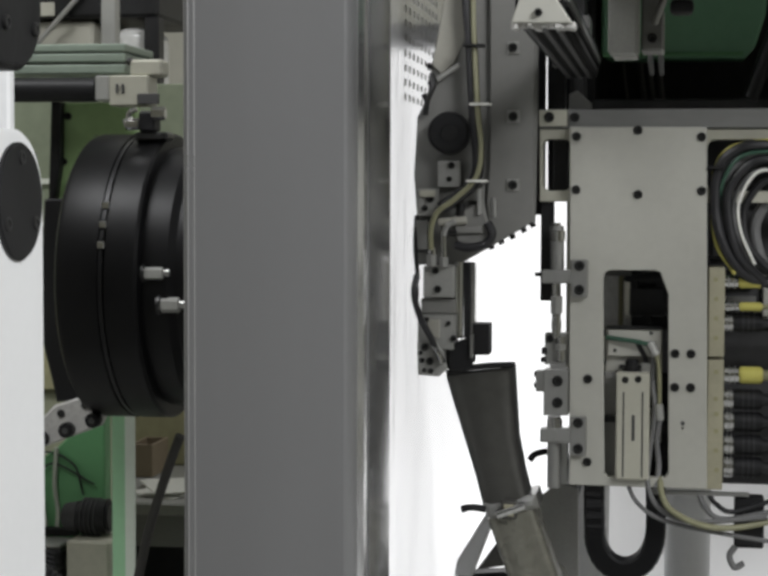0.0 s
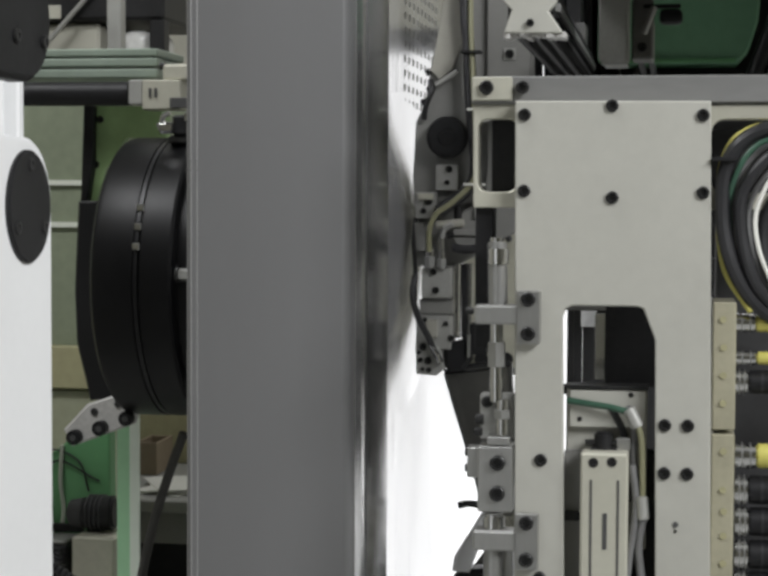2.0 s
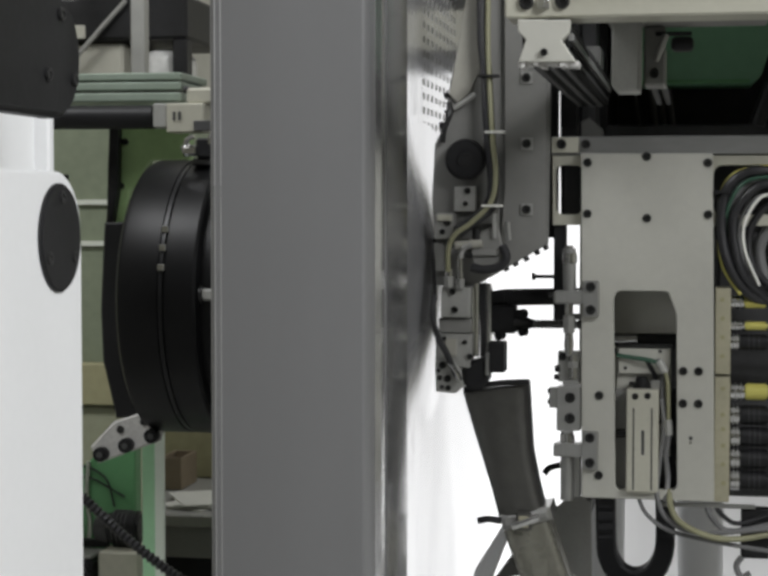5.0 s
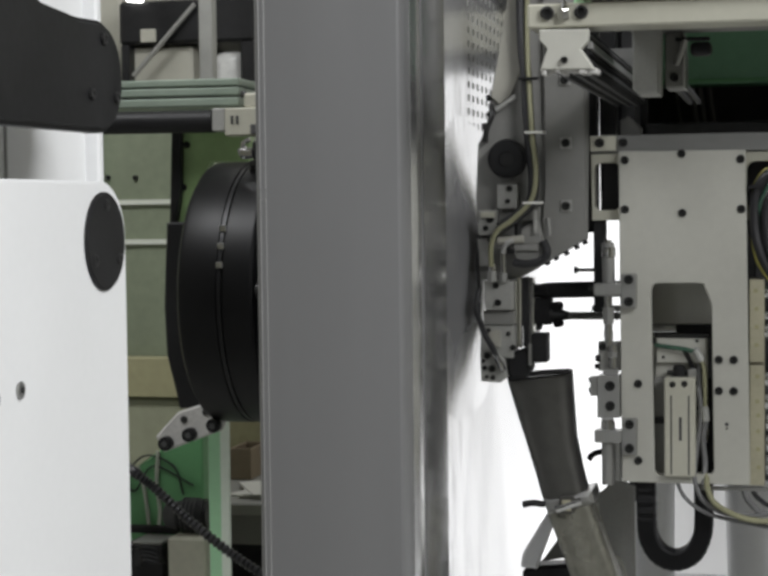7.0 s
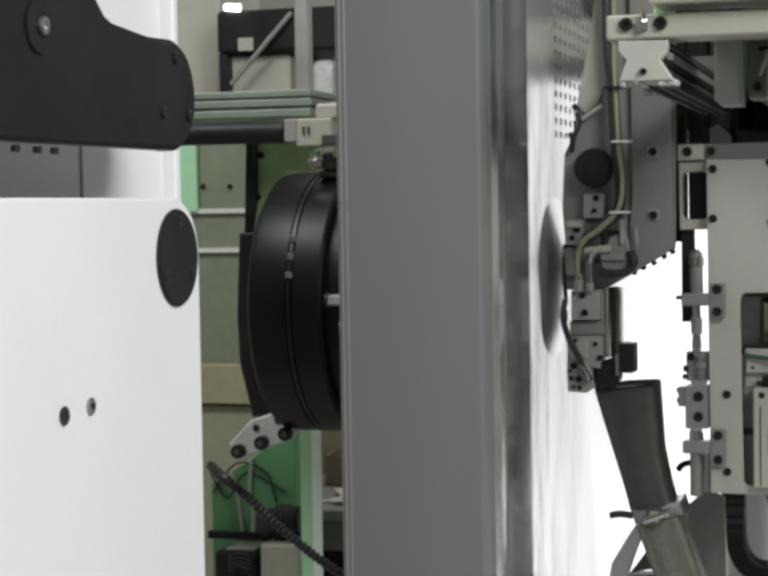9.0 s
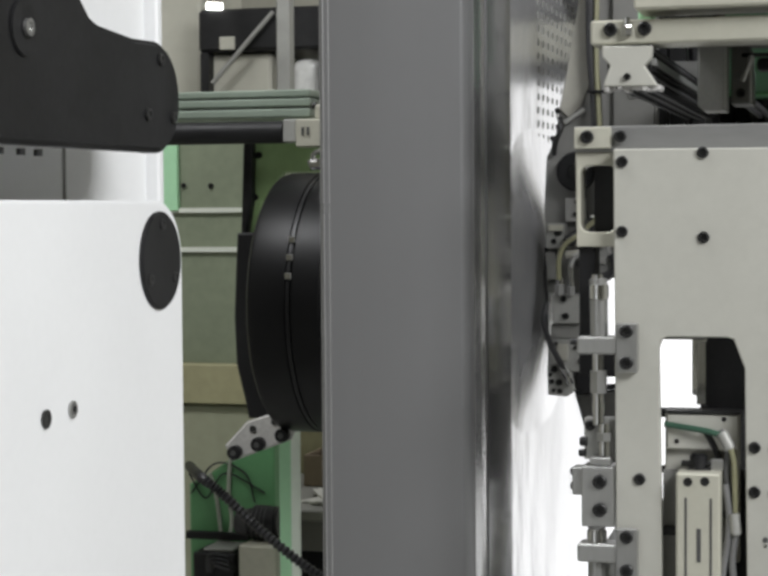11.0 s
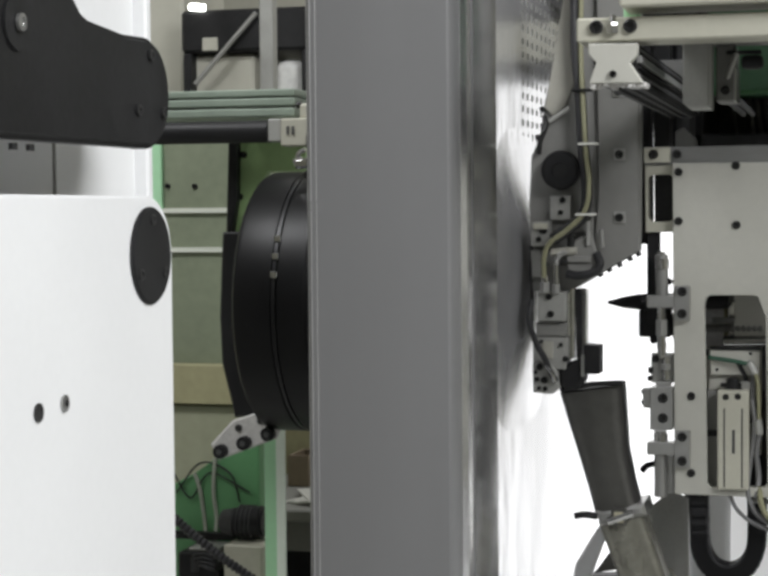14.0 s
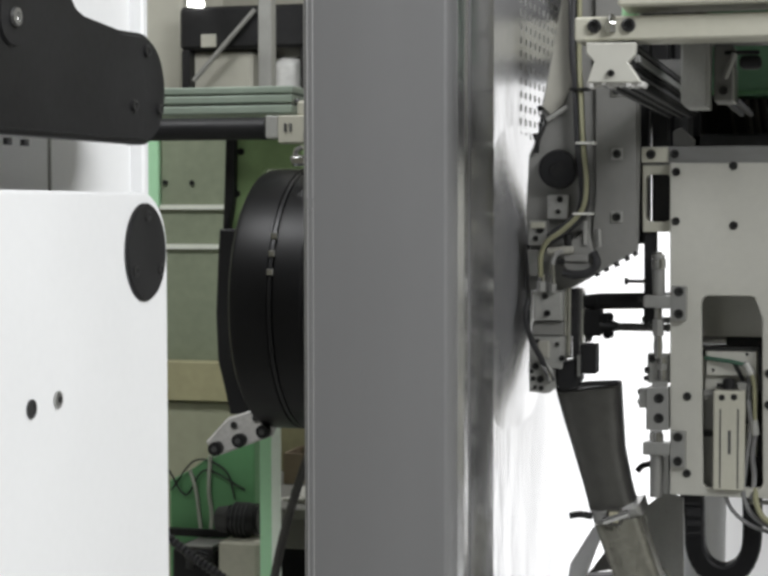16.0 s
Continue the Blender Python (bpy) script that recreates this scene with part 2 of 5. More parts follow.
def bolt(p, r, parent, name="bolt", proud=0.004, material=BOLT, axis="y"):
    """A socket-head bolt whose head faces the viewer's side (-y) or +x."""
    key = (round(r, 4), name, material.name, proud)
    if key not in BOLTS:
        bm = bmesh.new()
        n = 18
        prof = [(r, proud * 0.5), (r, -proud * 0.8), (r * 0.86, -proud), (r * 0.55, -proud), (r * 0.5, -proud * 0.2)]
        rings = [[bm.verts.new((q * math.cos(2 * math.pi * j / n), y, q * math.sin(2 * math.pi * j / n))) for j in range(n)] for q, y in prof]
        for u, v in zip(rings, rings[1:]):
            for j in range(n):
                bm.faces.new((u[j], u[(j + 1) % n], v[(j + 1) % n], v[j]))
        bm.faces.new(rings[0])
        bm.faces.new(rings[-1])
        bmesh.ops.recalc_face_normals(bm, faces=bm.faces)
        me = bpy.data.meshes.new(name)
        bm.to_mesh(me)
        bm.free()
        me.materials.append(material)
        finish(me)
        BOLTS[key] = me
    ob = new(name, BOLTS[key])
    ob.location = p
    if axis == "x":
        ob.rotation_euler = (0, 0, radians(90))
    HOME[ob] = Vector(p)
    if parent:
        ob.parent = parent
        ob.matrix_parent_inverse = Matrix.Translation(-HOME[parent])
    return ob


def shift(ob, rows):
    """Key a thing or part by its offsets from home: rows of seconds, dx, dy, dz."""
    walk(ob, [(t, Matrix.Translation(HOME[ob] + Vector((x, y, z)))) for t, x, y, z in rows])


B = bmesh.new

# ---- hall ----
solo("floor", box(B(), -5, 4, -5, 7, -0.1, 0, 0), FLOORM, "grey polished hall floor", "floor", kind="structure")
solo("ceiling", box(B(), -5, 4, -5, 7, 4.5, 4.6, 0), CEIL, "pale hall ceiling", "ceiling", kind="structure")
solo("wall_north", box(B(), -5, 4, 7, 7.15, 0, 4.5, 0), WALLM, "pale hall wall", "wall", kind="structure")
solo("wall_south", box(B(), -5, 4, -5.15, -5, 0, 4.5, 0), WALLM, "pale hall wall", "wall", kind="structure")
solo("wall_west", box(B(), -5.15, -5, -5, 7, 0, 4.5, 0), WALLM, "pale hall wall", "wall", kind="structure")
solo("wall_east", box(B(), 4, 4.15, -5, 7, 0, 4.5, 0), WALLM, "pale hall wall", "wall", kind="structure")


# ---- white guard with its rounded, capped end ----
def guard():
    g = thing("machine_guard", (-0.48, 0.8, 0.0), "white powder-coated machine guard with black round cap", "machine guard")
    X = -0.466

    def end_plate(bm, z0, z1, y0, yc, r, thick):
        # plate in the y-z plane with a round upper corner at the far end
        pts = [(y0, z0), (yc + r, z0)]
        for i in range(13):
            a = radians(90 * i / 12)
            pts.append((yc + r * math.cos(a), z1 - r + r * math.sin(a)))
        pts.append((y0, z1))
        vs = [bm.verts.new((X, y, z)) for y, z in pts]
        f = bm.faces.new(vs)
        e = bmesh.ops.extrude_face_region(bm, geom=[f])
        for v in (q for q in e["geom"] if isinstance(q, bmesh.types.BMVert)):
            v.co.x = X - thick
        bmesh.ops.recalc_face_normals(bm, faces=bm.faces)
        bmesh.ops.bevel(bm, geom=[ed for ed in bm.edges if len(ed.link_faces) == 2 and ed.calc_face_angle(0) > 1.2], offset=0.002, segments=2, affect="EDGES")
        return bm

    part("side_plate", end_plate(B(), 0.02, 1.436, 0.2, 1.075, 0.047, 0.05), WHITE, g)
    cap = part("cap", cyl(B(), (X + 0.0035, 1.0735, 1.389), (X - 0.002, 1.0735, 1.389), 0.0385, seg=48, bevel=0.0015), DISC, g, "black round end cap")
    for a in (90, 210, 330):
        bolt((X + 0.0035, 1.0735 + 0.0285 * math.cos(radians(a)), 1.389 + 0.0285 * math.sin(radians(a))), 0.0046, cap, axis="x", proud=0.0014, material=SCREW)
    bolt((X + 0.001, 0.875, 1.2876), 0.0066, g, name="socket_screw", material=SCREW, axis="x", proud=0.001)
    bolt((X + 0.001, 0.916, 1.2895), 0.0062, g, name="rivet", material=STEEL, axis="x", proud=0.001)
    part("rivet_pin", cyl(B(), (X + 0.001, 0.918, 1.2895), (X + 0.002, 0.918, 1.2895), 0.0022, seg=10), BOLT, g)
    # wall of the guard that rises behind the arm
    Q = X - 0.09
    ye = 1.272
    part("upper_panel", box(B(), Q - 0.02, Q, 0.2, ye - 0.012, 1.38, 1.9, 0.002), WHITE, g)
    part("panel_seam", box(B(), Q, Q + 0.002, 1.091, 1.093, 1.38, 1.9, 0), HEADL, g)
    part("edge_strip", box(B(), Q - 0.02, Q + 0.012, ye - 0.012, ye, 1.38, 1.9, 0.002), WHITE, g)
    return g


guard()


def swing_arm():
    g = thing("swing_arm", (-0.45, 0.95, 1.47), "black painted steel arm with round end and bolts", "machine arm")
    X = -0.463
    pts = [(0.2, 1.470), (1.07, 1.4735)]
    c, r = (1.072, 1.5165), 0.0435
    for i in range(17):
        a = radians(-90 + 180 * i / 16)
        pts.append((c[0] + r * math.cos(a), c[1] + r * math.sin(a)))
    pts += [(1.03, 1.5585), (0.968, 1.5625), (0.95, 1.568), (0.935, 1.58), (0.925, 1.60), (0.92, 1.72), (0.2, 1.75)]
    bm = B()
    f = bm.faces.new([bm.verts.new((X, y, z)) for y, z in pts])
    e = bmesh.ops.extrude_face_region(bm, geom=[f])
    for v in (q for q in e["geom"] if isinstance(q, bmesh.types.BMVert)):
        v.co.x = X - 0.02
    bmesh.ops.recalc_face_normals(bm, faces=bm.faces)
    bmesh.ops.bevel(bm, geom=[ed for ed in bm.edges if len(ed.link_faces) == 2 and ed.calc_face_angle(0) > 1.2], offset=0.004, segments=3, affect="EDGES")
    arm = part("arm_plate", bm, BLACK, g)
    for y, z in ((1.073, 1.546), (1.047, 1.502), (1.098, 1.502)):
        bolt((X + 0.0015, y, z), 0.0046, g, axis="x", proud=0.0016, material=SCREW)
    part("washer", cyl(B(), (X, 0.847, 1.549), (X + 0.002, 0.847, 1.549), 0.019, seg=32, bevel=0.0008), BLACK, arm)
    bolt((X + 0.004, 0.847, 1.549), 0.006, g, name="pivot_bolt", axis="x", material=STEEL, proud=0.002)
    for y in (0.83, 0.86, 0.885):
        part("stud", cyl(B(), (X - 0.01, y, 1.4705), (X - 0.01, y, 1.466), 0.003, seg=12), BOLT, g)
    return g


swing_arm()


GLOSSG = mat("glint_bead", (0.42, 0.42, 0.42), 0.3, metal=0.45, grain=0.05)
MIRR = mat("polished_steel_channel", (0.5, 0.5, 0.505), 0.15, metal=0.85, grain=0.08, scale=14, stain=0.2, stretch=(1, 1, 0.3))
EDGEM = mat("edge_glint_metal", (0.88, 0.88, 0.88), 0.16, metal=0.9, grain=0.12, scale=60, bump=0.5)
CAST = mat("pale_cast_metal", (0.6, 0.59, 0.57), 0.5, metal=0.2, grain=0.2, scale=30, stain=0.3)
# faint emission added to a plain pale sheet to lift its brightness
DIM = glow("faint_glow_sheet", (0.8, 0.8, 0.8), 0.38)

# ---- grey column ----
def column():
    bm = B()
    x0, x1, y0, y1, r = -0.531, -0.359, 1.688, 1.934, 0.008
    pts = []
    for cx, cy, a, p, q in ((x1 - 0.007, y0 + 0.03, -90, 0.007, 0.03), (x1 - 0.004, y1 - 0.004, 0, 0.004, 0.004), (x0 + r, y1 - r, 90, r, r), (x0 + r, y0 + r, 180, r, r)):
        for i in range(13):
            w = radians(a + 90 * i / 12)
            pts.append((cx + p * math.cos(w), cy + q * math.sin(w)))
    vs = [bm.verts.new((x, y, 0)) for x, y in pts]
    f = bm.faces.new(vs)
    e = bmesh.ops.extrude_face_region(bm, geom=[f])
    for v in (q for q in e["geom"] if isinstance(q, bmesh.types.BMVert)):
        v.co.z = 3.2
    bmesh.ops.recalc_face_normals(bm, faces=bm.faces)
    g = thing("column", (-0.43, 1.74, 0), "glossy grey painted steel machine column", "column")
    part("shaft", bm, GREY, g)
    # paler beads laid on to draw the highlights of the glossy corner
    for dx, dy, w in ((0.0015, 0.005, 0.0012), (0.006, 0.0006, 0.0009), (0.0125, 0.0002, 0.0008)):
        part("corner_bead", cyl(B(), (x0 + dx, y0 + dy, 0.0), (x0 + dx, y0 + dy, 3.2), w, seg=12), GLOSSG, g, "bright bead line standing in for a corner highlight")

    def strip(prof):
        # an upright strip on the side face; prof: how far it stands proud, and y
        bm = B()
        prof = [(-0.002, prof[0][1]), *prof, (-0.002, prof[-1][1])]
        face = bm.faces.new([bm.verts.new((x1 + x, y, 0)) for x, y in prof])
        ext = bmesh.ops.extrude_face_region(bm, geom=[face])
        for v in (q for q in ext["geom"] if isinstance(q, bmesh.types.BMVert)):
            v.co.z = 3.2
        bmesh.ops.recalc_face_normals(bm, faces=bm.faces)
        return bm

    # added near-white strip, its facet tilted to make the edge highlight
    part("edge_bead", strip([(0.0008, 1.724), (0.0022, 1.738), (0.0032, 1.746), (0.0032, 1.748), (0.0009, 1.779)]), EDGEM, g, "pitted bright strip angled to give the edge its glint")
    part("side_channel", strip([(0.0008 + 0.0012 * (1 - (i / 4 - 1) ** 2), 1.796 + 0.134 * i / 8) for i in range(9)]), MIRR, g, "polished steel channel strip")
    return g


column()


# ---- drum and its clamp ----
RINGM = mat("dark_steel_ring", (0.016, 0.016, 0.017), 0.4, metal=0.5, grain=0.3, scale=20)

def drum():
    cy, cz, R = 2.545, 1.272, 0.2145
    g = thing("building_drum", (-0.78, cy, cz), "black coated machine drum with bright ring marks", "drum")
    body = [(-0.862, 0.10), (-0.862, R - 0.012), (-0.856, R - 0.003), (-0.848, R), (-0.796, R), (-0.794, R - 0.006), (-0.786, R - 0.006), (-0.784, R), (-0.742, R), (-0.738, R - 0.004), (-0.736, R - 0.02), (-0.70, R - 0.02), (-0.69, R - 0.03), (-0.60, R - 0.03), (-0.60, 0.1)]
    part("shell", lathe_x(B(), cy, cz, body), DRUM, g)
    part("ring", lathe_x(B(), cy, cz, [(-0.7945, R - 0.012), (-0.7945, R - 0.002), (-0.7885, R - 0.002), (-0.7885, R - 0.012)]), RINGM, g, "narrow dark steel ring")
    part("back_cover", prism(B(), [(-0.934, 1.388), (-0.862, 1.390), (-0.862, 1.085), (-0.917, 1.081), (-0.923, 1.109), (-0.938, 1.170), (-0.941, 1.250), (-0.937, 1.338)], 2.5, 2.6, 0.003), RUBBER, g, "black flat-topped back cover")
    for a in (150, 158, 166):
        w = radians(a)
        y, z = cy + (R + 0.0005) * math.cos(w), cz + (R + 0.0005) * math.sin(w)
        part("mark", box(B(), -0.796, -0.785, y - 0.002, y + 0.002, z - 0.005, z + 0.005, 0.001), CHROME, g, "small bright mark")
    for x, z in ((-0.762, 1.284), (-0.739, 1.240)):
        part("stud", cyl(B(), (x + 0.03, 2.355, z), (x + 0.058, 2.355, z), 0.011, seg=6, bevel=0.0015), HEADL, g, "hexagon steel stud")
        part("stud_tip", cyl(B(), (x + 0.058, 2.355, z + 0.001), (x + 0.066, 2.355, z + 0.001), 0.006, seg=12, bevel=0.001), STEEL, g)
        part("stud_washer", cyl(B(), (x + 0.026, 2.355, z), (x + 0.0305, 2.355, z), 0.014, seg=20, bevel=0.001), SCREW, g)
    return g


DRUM_T = drum()


def clamp():
    g = thing("clamp_bracket", (-0.900, 2.500, 1.046), "bare cast clamp bracket with black bolts", "clamp")
    bm = B()
    prism(bm, [(-0.956, 1.036), (-0.917, 1.077), (-0.865, 1.094), (-0.843, 1.066), (-0.853, 1.044), (-0.943, 1.010)], 2.49, 2.53, 0.003)
    part("body", bm, CAST, g)
    for p in ((-0.933, 2.485, 1.027), (-0.892, 2.485, 1.042), (-0.850, 2.485, 1.058)):
        head = part("bolt", cyl(B(), p, (p[0], p[1] - 0.018, p[2]), 0.0115, seg=18, bevel=0.002), RUBBER, g)
        part("socket", cyl(B(), (p[0], p[1] - 0.0178, p[2]), (p[0], p[1] - 0.0186, p[2]), 0.0052, seg=6), INK, head)
    for p in ((-0.906, 2.489, 1.065), (-0.868, 2.489, 1.078)):
        part("recess", cyl(B(), (p[0], 2.492, p[2]), (p[0], 2.4885, p[2]), 0.006, seg=16), SCREW, g)
    return g


CLAMP_T = clamp()


# ---- machine behind the drum ----
EDGEG = mat("pale_green_edge_paint", (0.86, 0.95, 0.84), 0.4, grain=0.04, scale=10)
OLDHOSE = mat("dusty_dark_hose", (0.045, 0.043, 0.04), 0.6, grain=0.2)
CABLEP = mat("pale_grey_cable", (0.42, 0.45, 0.38), 0.45, grain=0.08)
STANDM = mat("pale_worn_stand", (0.5, 0.49, 0.4), 0.5, grain=0.1, scale=12, stain=0.4)
KICKM = mat("faded_olive_panel", (0.33, 0.34, 0.24), 0.55, grain=0.12, scale=5, stain=0.4)
PALEG = mat("pale_green_anodised", (0.3, 0.36, 0.3), 0.4, metal=0.3, grain=0.1, scale=14)


def rear_machine():
    pw = solo("panel_wall", box(B(), -2.6, -0.75, 3.6, 3.65, 0.969, 1.633, 0.002), OLIVE, "olive painted panel wall", "wall panel", kind="structure")
    for p in ((-1.476, 3.598, 1.482), (-1.409, 3.598, 1.481)):
        bolt(p, 0.006, pw, name="panel_screw")
    solo("trim_1", box(B(), -2.6, -0.75, 3.59, 3.6, 1.419, 1.430, 0), SEAM, "white seam strip", "trim", kind="structure")
    solo("trim_2", box(B(), -2.6, -0.75, 3.59, 3.6, 1.327, 1.338, 0), SEAM, "white seam strip", "trim", kind="structure")
    solo("tan_board", box(B(), -2.6, -0.9, 3.56, 3.6, 0.974, 1.067, 0.003), TAN, "tan board along the panel wall", "board")
    solo("kick_panel", box(B(), -2.6, -1.219, 3.58, 3.62, 0.0, 0.969, 0.003), KICKM, "dull olive lower panel", "panel")
    g = thing("green_machine_base", (-1.169, 3.2, 0.0), "green painted machine base with light edge post", "machine base")
    part("body", prism(B(), [(-1.309, 0.0), (-1.119, 0.0), (-1.119, 0.985), (-1.150, 0.968), (-1.215, 0.905), (-1.262, 0.872), (-1.309, 0.848)], 3.2, 3.235, 0.003), GREEN, g)
    part("post", box(B(), -1.039, -0.997, 3.0, 3.004, 0, 1.007, 0.001), GREENL, g, "light green square post")
    part("post_tie", box(B(), -1.119 - 0.02, -1.034, 3.004, 3.24, 0.05, 0.12, 0.003), GREEN, g)
    part("post_edge", box(B(), -1.013, -0.994, 2.994, 2.999, 0, 1.007, 0.001), EDGEG, g, "pale post edge")
    solo("green_strip", box(B(), -1.544, -1.487, 3.585, 3.5995, 1.423, 1.623, 0.002), GREENL, "light green strip on the panel wall", "strip")
    h = thing("green_hanger", (-0.960, 2.7, 1.384), "green painted hanger plate with dark rod", "hanger plate")
    part("plate", prism(B(), [(-0.979, 1.544), (-0.852, 1.543), (-0.853, 1.491), (-0.923, 1.491), (-0.937, 1.470), (-0.949, 1.448), (-0.960, 1.440), (-0.967, 1.384), (-0.988, 1.384)], 2.7, 2.72, 0.002), mat("yellow_green_paint", (0.4, 0.58, 0.27), 0.45, grain=0.1, scale=12), h)
    part("rod", prism(B(), [(-0.988, 1.544), (-0.972, 1.543), (-0.974, 1.444), (-0.984, 1.384), (-0.994, 1.384)], 2.68, 2.70, 0.002), BLACK, h, "dark steel rod")
    bolt((-0.966, 2.699, 1.522), 0.006, h)
    bolt((-0.974, 2.699, 1.448), 0.006, h)
    q = thing("profile_beam", (-0.964, 2.6, 1.583), "pale green aluminium profile beam", "beam")
    for a, b, m in ((1.616, 1.628, PALEG), (1.600, 1.613, PALEG), (1.582, 1.596, PALEG)):
        part("rail", box(B(), -1.6, -0.835, 2.59, 2.74, a, b, 0.002), m, q)
    part("core", box(B(), -1.6, -0.843, 2.602, 2.648, 1.585, 1.627, 0.001), HEADL, q)
    part("end_screw", cyl(B(), (-0.833, 2.600, 1.601), (-0.826, 2.6, 1.601), 0.006, seg=14), BOLT, q)
    c = thing("air_cylinder_rod", (-0.967, 2.56, 1.538), "black horizontal cylinder with pale end block", "cylinder")
    part("tube", cyl(B(), (-1.6, 2.57, 1.557), (-0.869, 2.57, 1.556), 0.019, seg=28, bevel=0.004), RUBBER, c)
    e = part("end_block", box(B(), -0.870, -0.847, 2.55, 2.59, 1.538, 1.576, 0.002), HEADL, c)
    part("mount_block", box(B(), -0.847, -0.786, 2.548, 2.60, 1.530, 1.576, 0.002), CREAM, c, "pale slotted mount block")
    for p in ((-0.834, 2.546, 1.556), (-0.825, 2.546, 1.556)):
        part("slot", box(B(), p[0] - 0.002, p[0] + 0.002, 2.545, 2.549, p[2] - 0.007, p[2] + 0.007, 0.0008), INK, c)
    part("clip_block", box(B(), -0.818, -0.767, 2.56, 2.60, 1.575, 1.601, 0.004), CREAM, c)
    part("dark_slot", box(B(), -0.801, -0.768, 2.542, 2.55, 1.532, 1.548, 0.001), INK, c)
    f = thing("hose_fitting", (-0.783, 2.450, 1.503), "small bright hose fitting on the drum housing", "hose fitting")
    part("elbow", tube(B(), [(-0.773, 2.450, 1.520), (-0.784, 2.450, 1.514), (-0.786, 2.450, 1.501)], 0.004), CHROME, f)
    part("nut", cyl(B(), (-0.791, 2.450, 1.498), (-0.778, 2.450, 1.503), 0.007, seg=6), STEEL, f)
    home = 0.044
    for p, r in (((-0.825, 2.450, 1.498), 0.009), ((-0.785, 2.450, 1.513), 0.010)):
        part("union_nut", cyl(B(), (p[0] + home - 0.008, p[1], p[2]), (p[0] + home + 0.012, p[1], p[2]), r, seg=6, bevel=0.001), CHROME, f)
    p = (-0.804, 2.455, 1.505)
    part("valve_block", box(B(), p[0] + home - 0.012, p[0] + home + 0.012, 2.455, 2.49, p[2] - 0.018, p[2] + 0.012, 0.003), RUBBER, f)
    part("base", box(B(), p[0] + home - 0.02, p[0] + home + 0.03, 2.46, 2.5, p[2] - 0.03, p[2] - 0.018, 0.003), SCREW, f)
    return h, q, c, f


CARRIED = rear_machine()


def far_room():
    s = solo("pale_cabinet", box(B(), -3.2, -2.065, 5.2, 5.6, 0, 3.0, 0.01), WALLM, "pale cabinet against the far wall", "cabinet")
    p = thing("steel_pole", (-1.572, 4.6, 0), "grey-green steel pole standing on the floor", "pole")
    part("shaft", box(B(), -1.593, -1.553, 4.6, 4.65, 0, 3.5, 0.004), HEADL, p)
    part("foot", box(B(), -1.602, -1.542, 4.58, 4.68, 0, 0.02, 0.003), HEADL, p)
    d = thing("dark_machine", (-1.856, 5.0, 0), "dark steel machine with a short lit lamp tube", "machine")
    part("top_box", box(B(), -1.995, -1.548, 5.0, 5.5, 1.925, 2.060, 0.01), BLACK, d)
    part("leg", box(B(), -1.989, -1.962, 5.0, 5.06, 0, 1.925, 0.004), BLACK, d)
    part("leg", box(B(), -1.593, -1.548, 5.0, 5.06, 0, 1.925, 0.004), BLACK, d)
    part("brace", cyl(B(), (-1.940, 4.980, 1.825), (-1.734, 4.980, 2.042), 0.008, seg=10), HEADL, d)
    part("label_plate", box(B(), -1.919, -1.869, 4.99, 5.0, 1.930, 1.971, 0.002), WALLM, d)
    w = thing("pale_box", (-1.894, 5.1, 0), "pale cartons wrapped in crumpled clear film", "box")
    part("carton", box(B(), -1.979, -1.768, 5.05, 5.4, 0, 1.922, 0.01), WALLM, w)
    part("film_wrap", box(B(), -1.700, -1.596, 5.05, 5.3, 0, 1.901, 0.03, 3), GLASSY, w, "crumpled clear film")
    part("lamp_tube", cyl(B(), (-1.959, 4.990, 2.070), (-1.910, 4.990, 2.066), 0.011, seg=12), LAMPGLOW, d, "short lit lamp tube")
    b = thing("work_bench", (-1.232, 3.9, 0), "grey work bench with tan back board", "bench")
    zt = 0.673
    xr = -1.076
    part("top", box(B(), -1.9, xr, 3.9, 4.5, zt - 0.03, zt, 0.004), HEADL, b)
    part("apron", box(B(), -1.88, xr - 0.02, 3.93, 3.95, zt - 0.11, zt - 0.03, 0.003), HEAD, b)
    part("back_board", box(B(), -1.9, xr, 4.46, 4.49, zt, zt + 0.17, 0.004), TAN, b, "tan back board")
    part("leg", box(B(), xr - 0.1, xr - 0.05, 3.95, 4.0, 0, zt - 0.03, 0.002), HEADL, b)
    part("leg", box(B(), -1.85, -1.8, 3.95, 4.0, 0, zt - 0.03, 0.002), HEADL, b)
    part("lower_shelf", box(B(), -1.86, xr - 0.04, 3.96, 4.45, zt - 0.36, zt - 0.34, 0.003), HEAD, b)
    xp = -1.231
    q = thing("paper_stack", (xp, 4.05, zt), "loose stack of white papers on the bench", "papers")
    for i in range(5):
        bm = box(B(), -0.075, 0.075, -0.105, 0.105, 0, 0.0025, 0)
        bmesh.ops.transform(bm, matrix=Matrix.Translation((xp + 0.006 * (i % 3), 4.07 + 0.012 * (i % 2), zt + 0.0005 + 0.003 * i)) @ Matrix.Rotation(0.22 * i - 0.4, 4, "Z"), verts=bm.verts)
        part("sheet", bm, WPLASTIC, q)
    c = thing("brown_carton", (-1.377, 4.3, zt), "open brown cardboard carton on the bench", "carton")
    xa, xb = -1.404, -1.344
